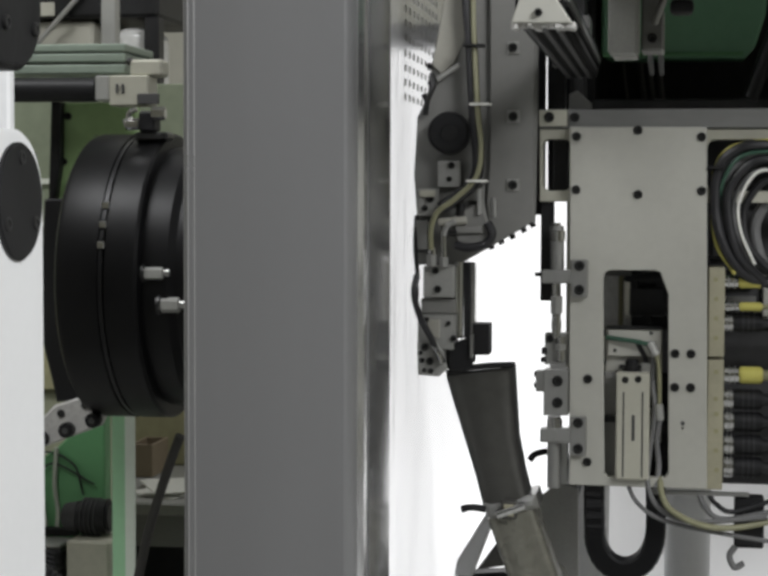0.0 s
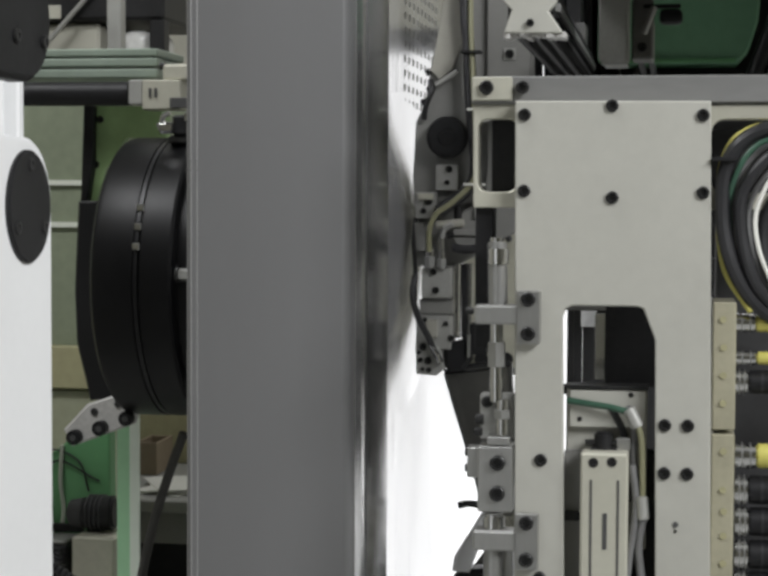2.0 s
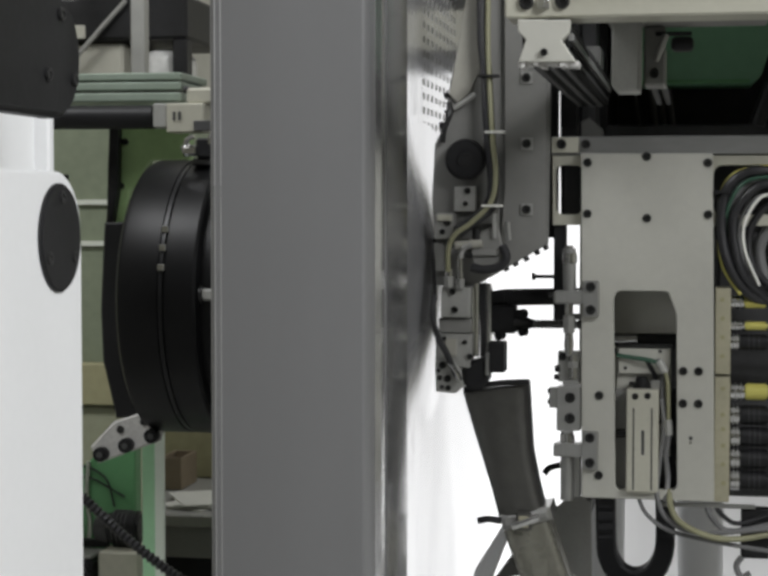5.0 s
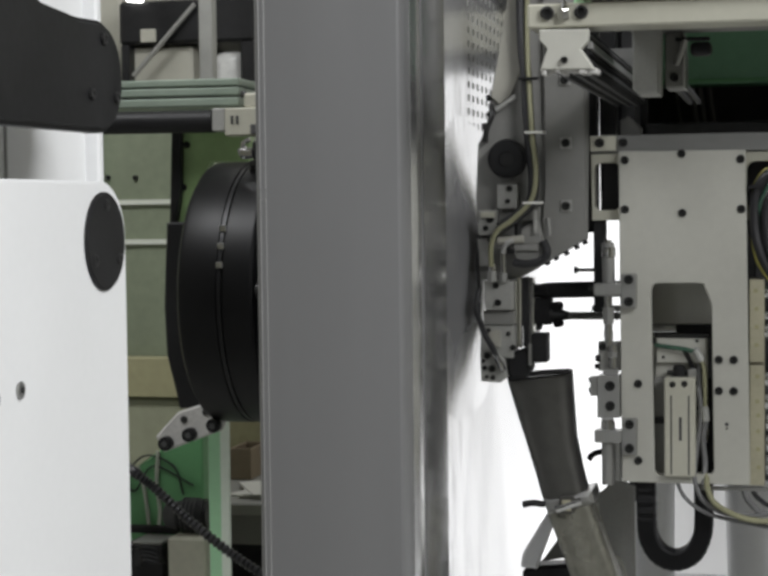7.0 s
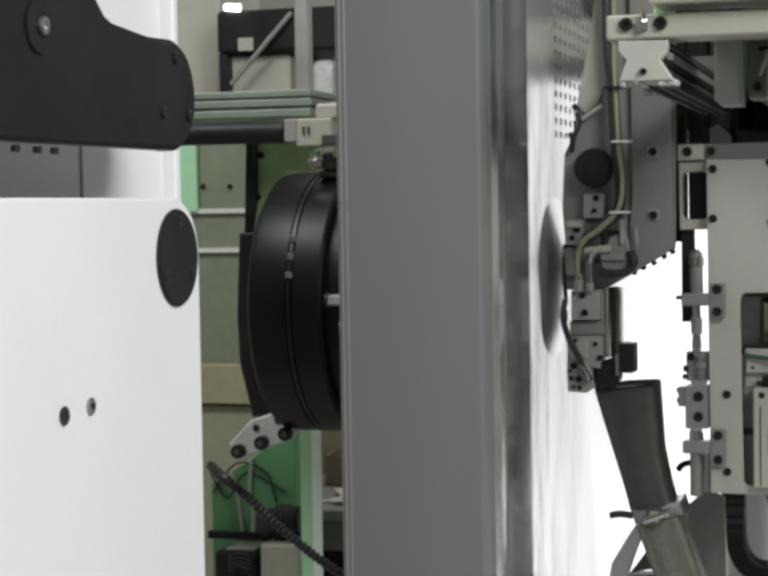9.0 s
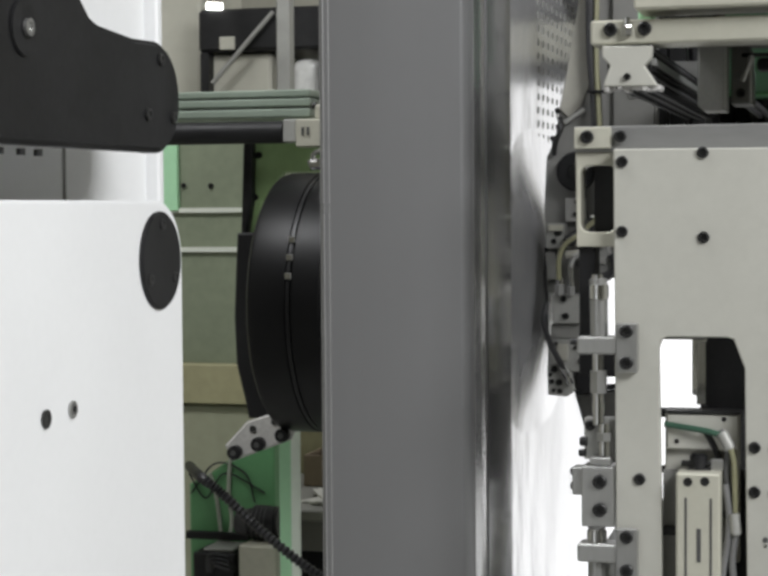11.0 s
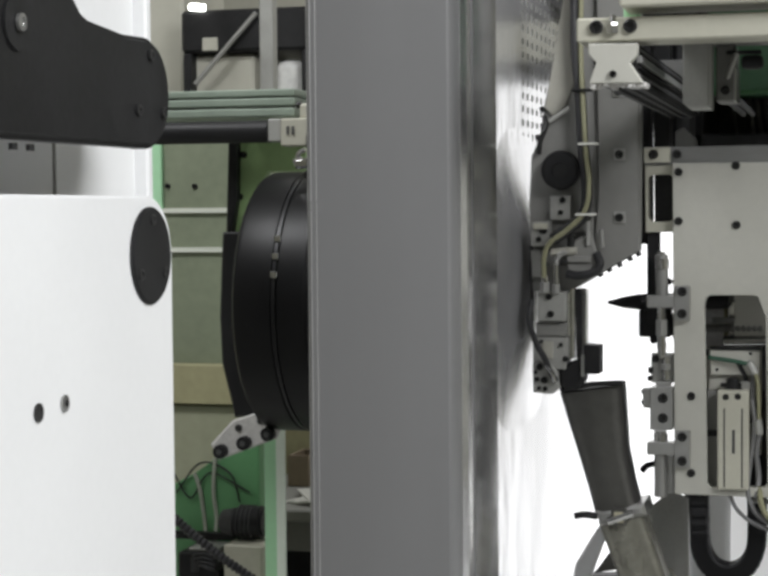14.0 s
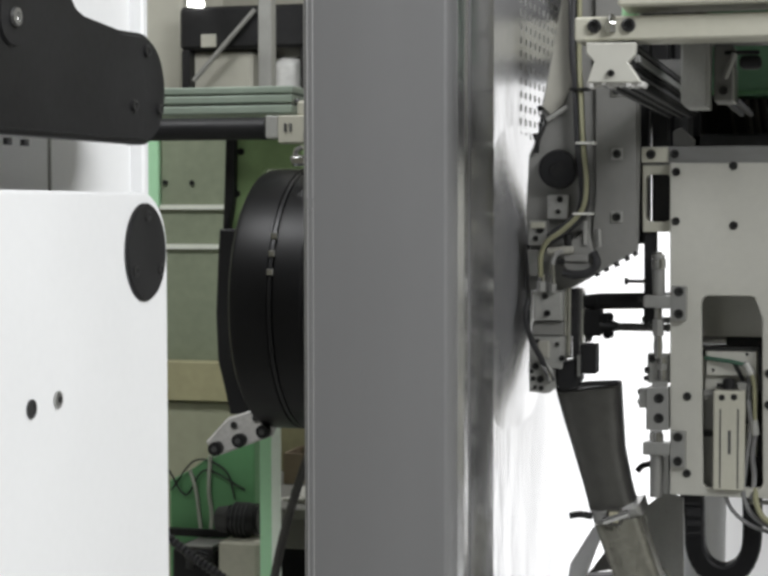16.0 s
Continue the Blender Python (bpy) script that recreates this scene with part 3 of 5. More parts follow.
    for lo, hi, ya, yb in ((xa, xb, 4.25, 4.255), (xa, xb, 4.39, 4.395), (xa, xa + 0.005, 4.255, 4.39), (xb - 0.005, xb, 4.255, 4.39)):
        part("side", box(B(), lo, hi, ya, yb, zt + 0.001, zt + 0.085, 0.001), CARD, c)
    part("bottom", box(B(), xa + 0.005, xb - 0.005, 4.255, 4.39, zt + 0.001, zt + 0.006, 0), CARD, c)
    k = thing("dark_cabinet", (-1.459, 4.8, 0), "dark steel cabinet behind the work bench", "cabinet")
    zc = 0.811
    part("body", box(B(), -1.8, -1.272, 4.7, 5.0, 0, zc, 0.006), HEAD, k)
    part("front", box(B(), -1.78, -1.286, 4.69, 4.699, 0.1, zc - 0.02, 0.003), BLACK, k, "black front panel")
    for u in ((-1.518, 4.680, 0.749), (-1.461, 4.680, 0.743), (-1.417, 4.680, 0.759)):
        part("fitting", box(B(), u[0] - 0.02, u[0] + 0.015, 4.67, 4.692, u[2] - 0.02, u[2] + 0.014, 0.003), CAST, k)
    j = thing("control_box", (-1.215, 3.1, 0), "dark control box with grey lid on the floor", "control box")
    part("case", box(B(), -1.255, -1.164, 3.08, 3.18, 0, 0.729, 0.004), BLACK, j)
    part("lid", box(B(), -1.236, -1.172, 3.09, 3.17, 0.729, 0.736, 0.002), HEADL, j)
    for i in range(4):
        part("coil", tube(B(), [(-1.219 + 0.004 * i, 3.07, 0.0 + 0.692), (-1.208 + 0.006 * i, 3.05 - 0.004 * i, 0.729 - 0.006 * i), (-1.172 + 0.003 * i, 3.05 - 0.004 * i, 0.729 - 0.008 * i), (-1.159, 3.07, 0.700)], 0.003), HOSE, j)
    part("rail_bar", box(B(), -1.305, -1.163, 3.165, 3.18, 0.738, 0.754, 0.002), BLACK, j)
    k = thing("electric_motor", (-1.116, 3.12, 0), "dark finned motor on a pale stand", "motor")
    part("stand", box(B(), -1.145, -1.062, 3.05, 3.18, 0, 0.754, 0.004), STANDM, k)
    part("housing", cyl(B(), (-1.137, 3.11, 0.789), (-1.076, 3.11, 0.791), 0.033, seg=28, bevel=0.006), BLACK, k)
    part("end_bell", cyl(B(), (-1.169, 3.11, 0.789), (-1.137, 3.11, 0.789), 0.024, 0.03, seg=24, bevel=0.003), DARK, k)
    for i in range(4):
        u = -1.129 + 0.009 * i
        part("fin", cyl(B(), (u, 3.11, 0.789), (u + 0.003, 3.11, 0.789), 0.0365, seg=28), DARK, k)
    for i, (pts, r, m, n) in enumerate((
        ([(-1.261, 3.195, 0.873), (-1.248, 3.195, 0.832), (-1.240, 3.195, 0.770), (-1.220, 3.160, 0.705)], 0.0042, CABLEP, "pale grey"),
        ([(-1.215, 3.195, 0.905), (-1.219, 3.195, 0.833), (-1.213, 3.195, 0.771), (-1.214, 3.160, 0.705)], 0.0044, CABLEP, "pale grey"),
        ([(-1.303, 3.195, 0.829), (-1.248, 3.195, 0.894), (-1.182, 3.195, 0.875), (-1.161, 3.195, 0.815)], 0.002, HOSE, "thin black"),
        ([(-1.308, 3.195, 0.871), (-1.270, 3.195, 0.820), (-1.226, 3.195, 0.874), (-1.139, 3.195, 0.836)], 0.002, HOSE, "thin black"),
    )):
        solo("cable", tube(B(), pts, r), m, n + " cable hanging before the green base", "cable", "cables behind the drum")
    sp = solo("spiral_hose", tube(B(), [(-1.309, 3.2, 0.887), (-1.127, 2.800, 0.933), (-1.059, 2.750, 0.907), (-0.994, 2.750, 0.850), (-0.920, 2.750, 0.795), (-0.846, 2.750, 0.748), (-0.77, 2.75, 0.69), (-0.6, 2.75, 0.45), (-0.5, 2.75, 0.006)], 0.0066, n=18, ribs=0.55), HOSE, "black ribbed hose sloping past the base", "hose")
    dh = solo("dark_hose", tube(B(), [(-0.796, 2.600, 1.020), (-0.828, 2.620, 0.946), (-0.866, 2.650, 0.846), (-0.891, 2.650, 0.726), (-0.95, 2.65, 0.4), (-0.95, 2.65, 0.008)], 0.0078), OLDHOSE, "thick dark hose below the drum", "hose")
    return sp, dh


SPIRAL_T, DARKHOSE_T = far_room()


# ---- white inner side wall with rows of slots, lit panel and lower panel ----
def enclosure():
    X = -0.42
    g = thing("side_wall_sheet", (X, 2.8, 0.0), "glossy white inner wall sheet with rows of slots", "wall sheet")
    bm = B()
    box(bm, X - 0.01, X, 2.12, 3.3, 0, 2.2, 0.001)
    part("sheet", bm, SHEET, g)
    # skin that the drum pushes out between sheet and head
    bm = B()
    n = 36
    rows = []
    for i in range(n + 1):
        row = []
        for k in range(n + 1):
            u, v = 2 * i / n - 1, 2 * k / n - 1
            fall = max(0.0, 1 - u * u) ** 2.5 * max(0.0, 1 - v * v) ** 3
            x = 0.037 * fall * (1 + 0.05 * math.sin(9 * v + 2 * u) + 0.04 * math.sin(17 * v))
            row.append(bm.verts.new((X - 0.0008 + x, 2.43 + 0.27 * u, 1.315 + 0.27 * v)))
        rows.append(row)
    for a, b in zip(rows, rows[1:]):
        for k in range(n):
            bm.faces.new((a[k], b[k], b[k + 1], a[k + 1]))
    bmesh.ops.recalc_face_normals(bm, faces=bm.faces)
    skin = part("bulged_skin", bm, SHEET, g, "polished skin bulging out of the sheet")
    bm = B()
    box(bm, -0.0006, 0.0006, -0.006, 0.006, -0.0048, 0.0048, 0)
    me = bpy.data.meshes.new("slot")
    bm.to_mesh(me)
    bm.free()
    me.materials.append(HEADL)
    for r in range(13):
        for c in range(9):
            ob = new("slot", me)
            ob.location = (X, 2.45 + 0.041 * c, 1.535 + 0.0208 * r)
            ob.parent = g
            ob.matrix_parent_inverse = Matrix.Translation(-HOME[g])
    w = thing("light_panel", (-0.1, 3.25, 0), "bright white backlit panel standing at the rear", "light panel")
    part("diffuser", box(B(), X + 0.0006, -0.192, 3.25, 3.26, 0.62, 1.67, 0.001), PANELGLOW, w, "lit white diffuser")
    part("frame", box(B(), X + 0.004, -0.188, 3.262, 3.3, 0.0, 1.72, 0.002), WHITE, w)
    # no lamp here: the lower panel's glow is added to keep it pale
    v = thing("lower_panel", (0.4, 3.2, 0), "white lower panel behind the slide with an added faint glow", "light panel")
    part("diffuser", box(B(), -0.186, 1.4, 3.2, 3.21, 0.3, 0.9, 0.001), DIM, v, "white panel sheet with added glow")
    part("frame", box(B(), -0.186, 1.4, 3.212, 3.25, 0.0, 0.9, 0.002), WHITE, v)
    for x in (-0.178, 0.0):
        part("leg", cyl(B(), (x, 3.1, 0.0), (x - 0.012, 3.1, 0.93), 0.026, 0.044, seg=28), WHITE, v, "white round leg")
    part("foot_rail", box(B(), -0.218, 1.4, 3.05, 3.15, 0.62, 0.70, 0.006), WHITE, v, "white cross rail")
    return skin


SKIN_T = enclosure()


# ---- grey tool head ----
def tool_head():
    g = thing("tooling_station", (-0.3, 2.32, 1.15), "grey tooling plate with valves, hoses and black knob", "tooling station")
    Y = 2.325
    part("plate", prism(B(), [(-0.331, 1.760), (-0.350, 1.650), (-0.366, 1.569), (-0.372, 1.526), (-0.385, 1.500), (-0.389, 1.422), (-0.385, 1.368), (-0.385, 1.301), (-0.327, 1.302), (-0.286, 1.325), (-0.225, 1.361), (-0.223, 1.525), (-0.223, 1.758)], Y, Y + 0.012, 0.001), HEAD, g)
    part("upper_plate", prism(B(), [(-0.364, 1.570), (-0.349, 1.650), (-0.330, 1.76), (-0.318, 1.76), (-0.319, 1.610), (-0.334, 1.572), (-0.352, 1.558)], 2.319, 2.3245, 0.001), HEADU, g, "pale upper cover plate")
    part("rib", prism(B(), [(-0.287, 1.758), (-0.285, 1.440), (-0.294, 1.329), (-0.285, 1.326), (-0.226, 1.361), (-0.227, 1.757)], 2.315, 2.325, 0.0012), HEAD, g)
    k = part("knob", cyl(B(), (-0.341, 2.325, 1.479), (-0.338, 2.295, 1.478), 0.0292, 0.0268, seg=40, bevel=0.003), RUBBER, g, "black round knob")
    part("hub", cyl(B(), (-0.338, 2.296, 1.478), (-0.337, 2.292, 1.477), 0.011, seg=24, bevel=0.001), BLACK, k)
    for p in ((-0.255, 2.313, 1.591), (-0.254, 2.313, 1.500), (-0.254, 2.313, 1.409), (-0.255, 2.313, 1.680)):
        part("washer_plate", box(B(), p[0] - 0.0085, p[0] + 0.0085, 2.312, 2.3155, p[2] - 0.0085, p[2] + 0.0085, 0.0008), HEADL, g)
        bolt((p[0], 2.312, p[2]), 0.0062, g)
    for p in ((-0.285, 2.320, 1.331), (-0.272, 2.320, 1.338), (-0.257, 2.320, 1.345), (-0.242, 2.320, 1.354), (-0.230, 2.320, 1.361)):
        part("edge_screw", cyl(B(), p, (p[0] + 0.004, p[1], p[2] - 0.008), 0.0042, seg=10), BOLT, g)
    b = part("mount_block", box(B(), -0.355, -0.325, 2.31, 2.325, 1.406, 1.441, 0.001), HEADL, g)
    bolt((-0.336, 2.309, 1.435), 0.0045, g)
    bolt((-0.339, 2.309, 1.417), 0.0035, g)
    part("valve_block", box(B(), -0.381, -0.354, 2.3, 2.325, 1.368, 1.404, 0.001), HEADL, g)
    bolt((-0.363, 2.299, 1.391), 0.0055, g)
    bolt((-0.370, 2.299, 1.378), 0.004, g)
    part("valve_body", prism(B(), [(-0.332, 1.368), (-0.293, 1.391), (-0.283, 1.349), (-0.289, 1.329), (-0.322, 1.326), (-0.332, 1.342)], 2.295, 2.322, 0.003), HEAD, g)
    part("valve_side", box(B(), -0.318, -0.292, 2.305, 2.324, 1.388, 1.412, 0.0015), HEAD, g)
    part("valve_plug", cyl(B(), (-0.322, 2.298, 1.384), (-0.322, 2.298, 1.366), 0.006, seg=14, bevel=0.001), BOLT, g)
    part("valve_stem", cyl(B(), (-0.279, 2.30, 1.392), (-0.277, 2.30, 1.366), 0.004, seg=12, bevel=0.001), STEEL, g)
    part("nipple", cyl(B(), (-0.336, 2.288, 1.345), (-0.326, 2.288, 1.345), 0.004, seg=12), BOLT, g)
    part("edge_block", box(B(), -0.3835, -0.368, 2.305, 2.324, 1.322, 1.362, 0.001), HEAD, g)
    part("clip", box(B(), -0.299, -0.294, 2.288, 2.294, 1.369, 1.404, 0.001), HEADL, g)
    part("brass_sleeve", cyl(B(), (-0.351, 2.290, 1.359), (-0.313, 2.290, 1.362), 0.0058, seg=16, bevel=0.001), HEADU, g, "pale sleeve")
    part("fitting", cyl(B(), (-0.344, 2.290, 1.349), (-0.343, 2.290, 1.310), 0.0045, seg=14, bevel=0.001), CHROME, g)
    part("fitting", cyl(B(), (-0.359, 2.290, 1.326), (-0.359, 2.290, 1.300), 0.006, seg=14, bevel=0.001), CHROME, g)
    # lower gripper stack
    st = part("stack_block", box(B(), -0.371, -0.330, 2.29, 2.35, 1.259, 1.301, 0.0015), HEADL, g)
    bolt((-0.354, 2.289, 1.295), 0.0045, g)
    bolt((-0.351, 2.289, 1.270), 0.0048, g)
    part("stack_collar", box(B(), -0.375, -0.329, 2.3, 2.35, 1.237, 1.257, 0.001), HEAD, g)
    part("stack_body", box(B(), -0.380, -0.331, 2.302, 2.35, 1.188, 1.236, 0.0015), HEADL, g)
    part("inset", box(B(), -0.366, -0.350, 2.2985, 2.303, 1.204, 1.229, 0.001), HEADU, g)
    part("foot_block", prism(B(), [(-0.380, 1.197), (-0.360, 1.204), (-0.344, 1.185), (-0.340, 1.162), (-0.351, 1.152), (-0.379, 1.154)], 2.298, 2.345, 0.0015), HEADL, g)
    bolt((-0.369, 2.297, 1.192), 0.005, g)
    bolt((-0.362, 2.297, 1.173), 0.005, g)
    bolt((-0.373, 2.297, 1.174), 0.0035, g)
    part("bumper", prism(B(), [(-0.342, 1.194), (-0.308, 1.204), (-0.306, 1.171), (-0.315, 1.158), (-0.332, 1.156), (-0.341, 1.164)], 2.305, 2.35, 0.005), RUBBER, g)
    part("dark_block", box(B(), -0.309, -0.286, 2.33, 2.37, 1.179, 1.222, 0.001), BLACK, g)
    part("angle_strip", box(B(), -0.309, -0.305, 2.299, 2.31, 1.178, 1.209, 0.0005), STEEL, g)
    part("guide_rod", cyl(B(), (-0.328, 2.330, 1.305), (-0.329, 2.330, 1.202), 0.0075, seg=20), CHROME, g)
    part("slide_rail", box(B(), -0.321, -0.313, 2.33, 2.36, 1.202, 1.305, 0.001), BLACK, g)
    part("guide_plate", box(B(), -0.313, -0.306, 2.335, 2.36, 1.202, 1.305, 0.001), CHROME, g)
    part("side_tube", tube(B(), [(-0.380, 2.295, 1.289), (-0.383, 2.290, 1.263), (-0.374, 2.288, 1.231), (-0.360, 2.288, 1.205), (-0.353, 2.290, 1.188), (-0.343, 2.290, 1.171)], 0.0045), HOSE, g)
    part("side_cap", cyl(B(), (-0.383, 2.300, 1.256), (-0.383, 2.300, 1.273), 0.005, seg=14), RUBBER, g)
    part("black_hose", tube(B(), [(-0.315, 2.300, 1.756), (-0.314, 2.300, 1.653), (-0.309, 2.298, 1.595), (-0.304, 2.295, 1.511), (-0.298, 2.295, 1.446), (-0.304, 2.295, 1.414), (-0.325, 2.292, 1.394), (-0.348, 2.290, 1.378)], 0.0085), HOSE, g)
    part("yellow_hose", tube(B(), [(-0.305, 2.290, 1.754), (-0.306, 2.290, 1.652), (-0.304, 2.288, 1.594), (-0.299, 2.285, 1.510), (-0.294, 2.284, 1.459), (-0.300, 2.284, 1.420), (-0.327, 2.282, 1.391), (-0.350, 2.280, 1.374), (-0.359, 2.280, 1.352), (-0.360, 2.285, 1.323)], 0.0036), YELLOWC, g, "yellowish thin hose")
    for p, a in (((-0.295, 2.278, 1.515), 3), ((-0.299, 2.278, 1.414), -8), ((-0.304, 2.278, 1.592), 2)):
        part("cable_tie", box(B(), p[0] - 0.014, p[0] + 0.014, 2.276, 2.30, p[2] - 0.0016, p[2] + 0.0016, 0.0005), RUBBER if p[2] > 1.55 else WPLASTIC, g)
    part("tie_lever", cyl(B(), (-0.356, 2.315, 1.550), (-0.326, 2.310, 1.569), 0.0035, seg=10), HEADL, g)
    part("edge_clip", tube(B(), [(-0.364, 2.318, 1.558), (-0.362, 2.315, 1.542), (-0.370, 2.315, 1.522), (-0.373, 2.318, 1.503)], 0.004), BOLT, g)
    for p, r in (((-0.367, 2.300, 1.229), 0.003), ((-0.331, 2.300, 1.204), 0.0042), ((-0.338, 2.300, 1.224), 0.0032), ((-0.375, 2.297, 1.184), 0.0028), ((-0.361, 2.297, 1.160), 0.0036), ((-0.370, 2.297, 1.161), 0.003)):
        bolt(p, r, g, proud=0.002)
    part("cream_lug", box(B(), -0.377, -0.356, 2.292, 2.30, 1.393, 1.402, 0.001), CREAM, g)
    part("pipe_union", cyl(B(), (-0.343, 2.288, 1.313), (-0.343, 2.288, 1.300), 0.0065, seg=6), STEEL, g)
    part("pipe_union", cyl(B(), (-0.359, 2.286, 1.316), (-0.359, 2.286, 1.301), 0.0075, seg=6), STEEL, g)
    part("elbow_pipe", tube(B(), [(-0.343, 2.288, 1.342), (-0.339, 2.285, 1.354), (-0.327, 2.285, 1.361)], 0.004), STEEL, g)
    part("valve_hose", tube(B(), [(-0.285, 2.292, 1.359), (-0.279, 2.290, 1.343), (-0.289, 2.290, 1.330), (-0.311, 2.290, 1.326), (-0.328, 2.292, 1.329)], 0.006), HOSE, g)
    part("valve_rib", box(B(), -0.328, -0.292, 2.289, 2.296, 1.345, 1.354, 0.001), HEAD, g)
    part("silver_tab", tube(B(), [(-0.358, 2.288, 1.195), (-0.349, 2.285, 1.184), (-0.345, 2.286, 1.171)], 0.0028), CHROME, g)
    part("bright_edge", box(B(), -0.330, -0.327, 2.302, 2.33, 1.237, 1.300, 0.0005), CHROME, g)
    part("side_edge", tube(B(), [(-0.383, 2.310, 1.368), (-0.384, 2.305, 1.329), (-0.380, 2.300, 1.289)], 0.003), BOLT, g)
    for p in ((-0.365, 2.322, 1.569), (-0.363, 2.318, 1.545), (-0.371, 2.318, 1.528)):
        part("edge_bump", cyl(B(), p, (p[0] - 0.006, p[1], p[2] - 0.002), 0.0045, seg=10), BOLT, g)
    return g


HEAD_T = tool_head()


# ---- steel chute below the head ----
PIPEM = mat("mottled_shiny_steel", (0.27, 0.265, 0.225), 0.26, metal=0.6, grain=0.3, scale=14, stain=0.5, wave=0.006)


def chute():
    g = thing("steel_chute", (-0.27, 2.36, 0.6), "worn dark steel chute with hose clamp", "chute")
    def loft(bm, rows, cy, dy, seg=28):
        rings = []
        for (xa, za), (xb, zb) in rows:
            ring = []
            for j in range(seg):
                w = 2 * math.pi * j / seg
                cw, sw = math.cos(w), math.sin(w)
                u = math.copysign(abs(cw) ** 0.42, cw)
                ring.append(bm.verts.new((xa + (xb - xa) * (0.5 + 0.5 * u), cy + dy * math.copysign(abs(sw) ** 0.45, sw), za + (zb - za) * (0.5 + 0.5 * u))))
            rings.append(ring)
        for u, v in zip(rings, rings[1:]):
            for j in range(seg):
                bm.faces.new((u[j], u[(j + 1) % seg], v[(j + 1) % seg], v[j]))
        bm.faces.new(rings[0])
        bm.faces.new(rings[-1])
        bmesh.ops.recalc_face_normals(bm, faces=bm.faces)
        return bm

    part("funnel", loft(B(), [((-0.348, 1.149), (-0.254, 1.162)), ((-0.335, 1.105), (-0.251, 1.113)), ((-0.321, 1.061), (-0.248, 1.066)), ((-0.306, 1.011), (-0.239, 1.019)), ((-0.294, 0.965), (-0.228, 0.976))], 2.37, 0.04), CHUTE, g)
    # the funnel is closed; this black cap paints the darkness inside it
    part("mouth", loft(B(), [((-0.3475, 1.1495), (-0.2545, 1.1625)), ((-0.3475, 1.1515), (-0.2545, 1.1645))], 2.37, 0.0395), RUBBER, g, "black cap drawn for the dark inside of the mouth")
    part("rim", tube(B(), [(-0.343, 2.326, 1.155), (-0.298, 2.324, 1.165), (-0.252, 2.326, 1.168)], 0.004), BLACK, g)
    part("clamp_band", prism(B(), [(-0.293, 0.977), (-0.222, 0.991), (-0.217, 0.973), (-0.287, 0.956)], 2.327, 2.415, 0.006), STEEL, g, "steel band clamp")
    part("clamp_buckle", box(B(), -0.268, -0.246, 2.319, 2.328, 0.958, 0.984, 0.002), CHUTE, g)
    part("buckle_plate", box(B(), -0.264, -0.250, 2.315, 2.319, 0.963, 0.979, 0.001), BRASS, g)
    part("clamp_screw", cyl(B(), (-0.273, 2.318, 0.964), (-0.235, 2.318, 0.978), 0.006, seg=14, bevel=0.001), CHROME, g)
    part("clamp_lever", tube(B(), [(-0.289, 2.320, 0.971), (-0.306, 2.315, 0.974), (-0.321, 2.315, 0.971)], 0.005), RUBBER, g)
    part("lower_pipe", loft(B(), [((-0.290, 0.953), (-0.222, 0.970)), ((-0.262, 0.876), (-0.195, 0.892)), ((-0.232, 0.789), (-0.165, 0.805)), ((-0.16, 0.0), (-0.09, 0.0))], 2.37, 0.036), PIPEM, g, "shiny mottled lower pipe")
    h = thing("bracket_plate", (-0.236, 2.5, 0), "pale steel bracket behind the chute", "bracket")
    part("plate", prism(B(), [(-0.239, 0.950), (-0.201, 0.982), (-0.173, 0.972), (-0.165, 0.0), (-0.245, 0.0)], 2.5, 2.51, 0.001), HEADL, h)
    part("edge_wire", tube(B(), [(-0.225, 2.430, 0.955), (-0.218, 2.430, 0.922), (-0.202, 2.430, 0.881), (-0.178, 2.430, 0.825), (-0.15, 2.43, 0.5), (-0.12, 2.45, 0.01)], 0.0028), WPLASTIC, h, "pale edge wire")
    part("side_arm", prism(B(), [(-0.293, 0.927), (-0.304, 0.936), (-0.349, 0.861), (-0.353, 0.838), (-0.327, 0.836)], 2.5, 2.52, 0.004), WHITE, h, "white ramp plate")
    part("arm_stay", prism(B(), [(-0.293, 0.885), (-0.281, 0.853), (-0.321, 0.846)], 2.51, 2.53, 0.003), CHUTE, h)
    part("cross_arm", prism(B(), [(-0.353, 0.826), (-0.338, 0.836), (-0.283, 0.841), (-0.256, 0.830), (-0.256, 0.783), (-0.355, 0.778)], 2.52, 2.56, 0.006), BLACK, h, "black base block")
    part("stay_lever", tube(B(), [(-0.217, 2.480, 1.029), (-0.234, 2.480, 1.024), (-0.242, 2.480, 1.015)], 0.005), RUBBER, h)


chute()


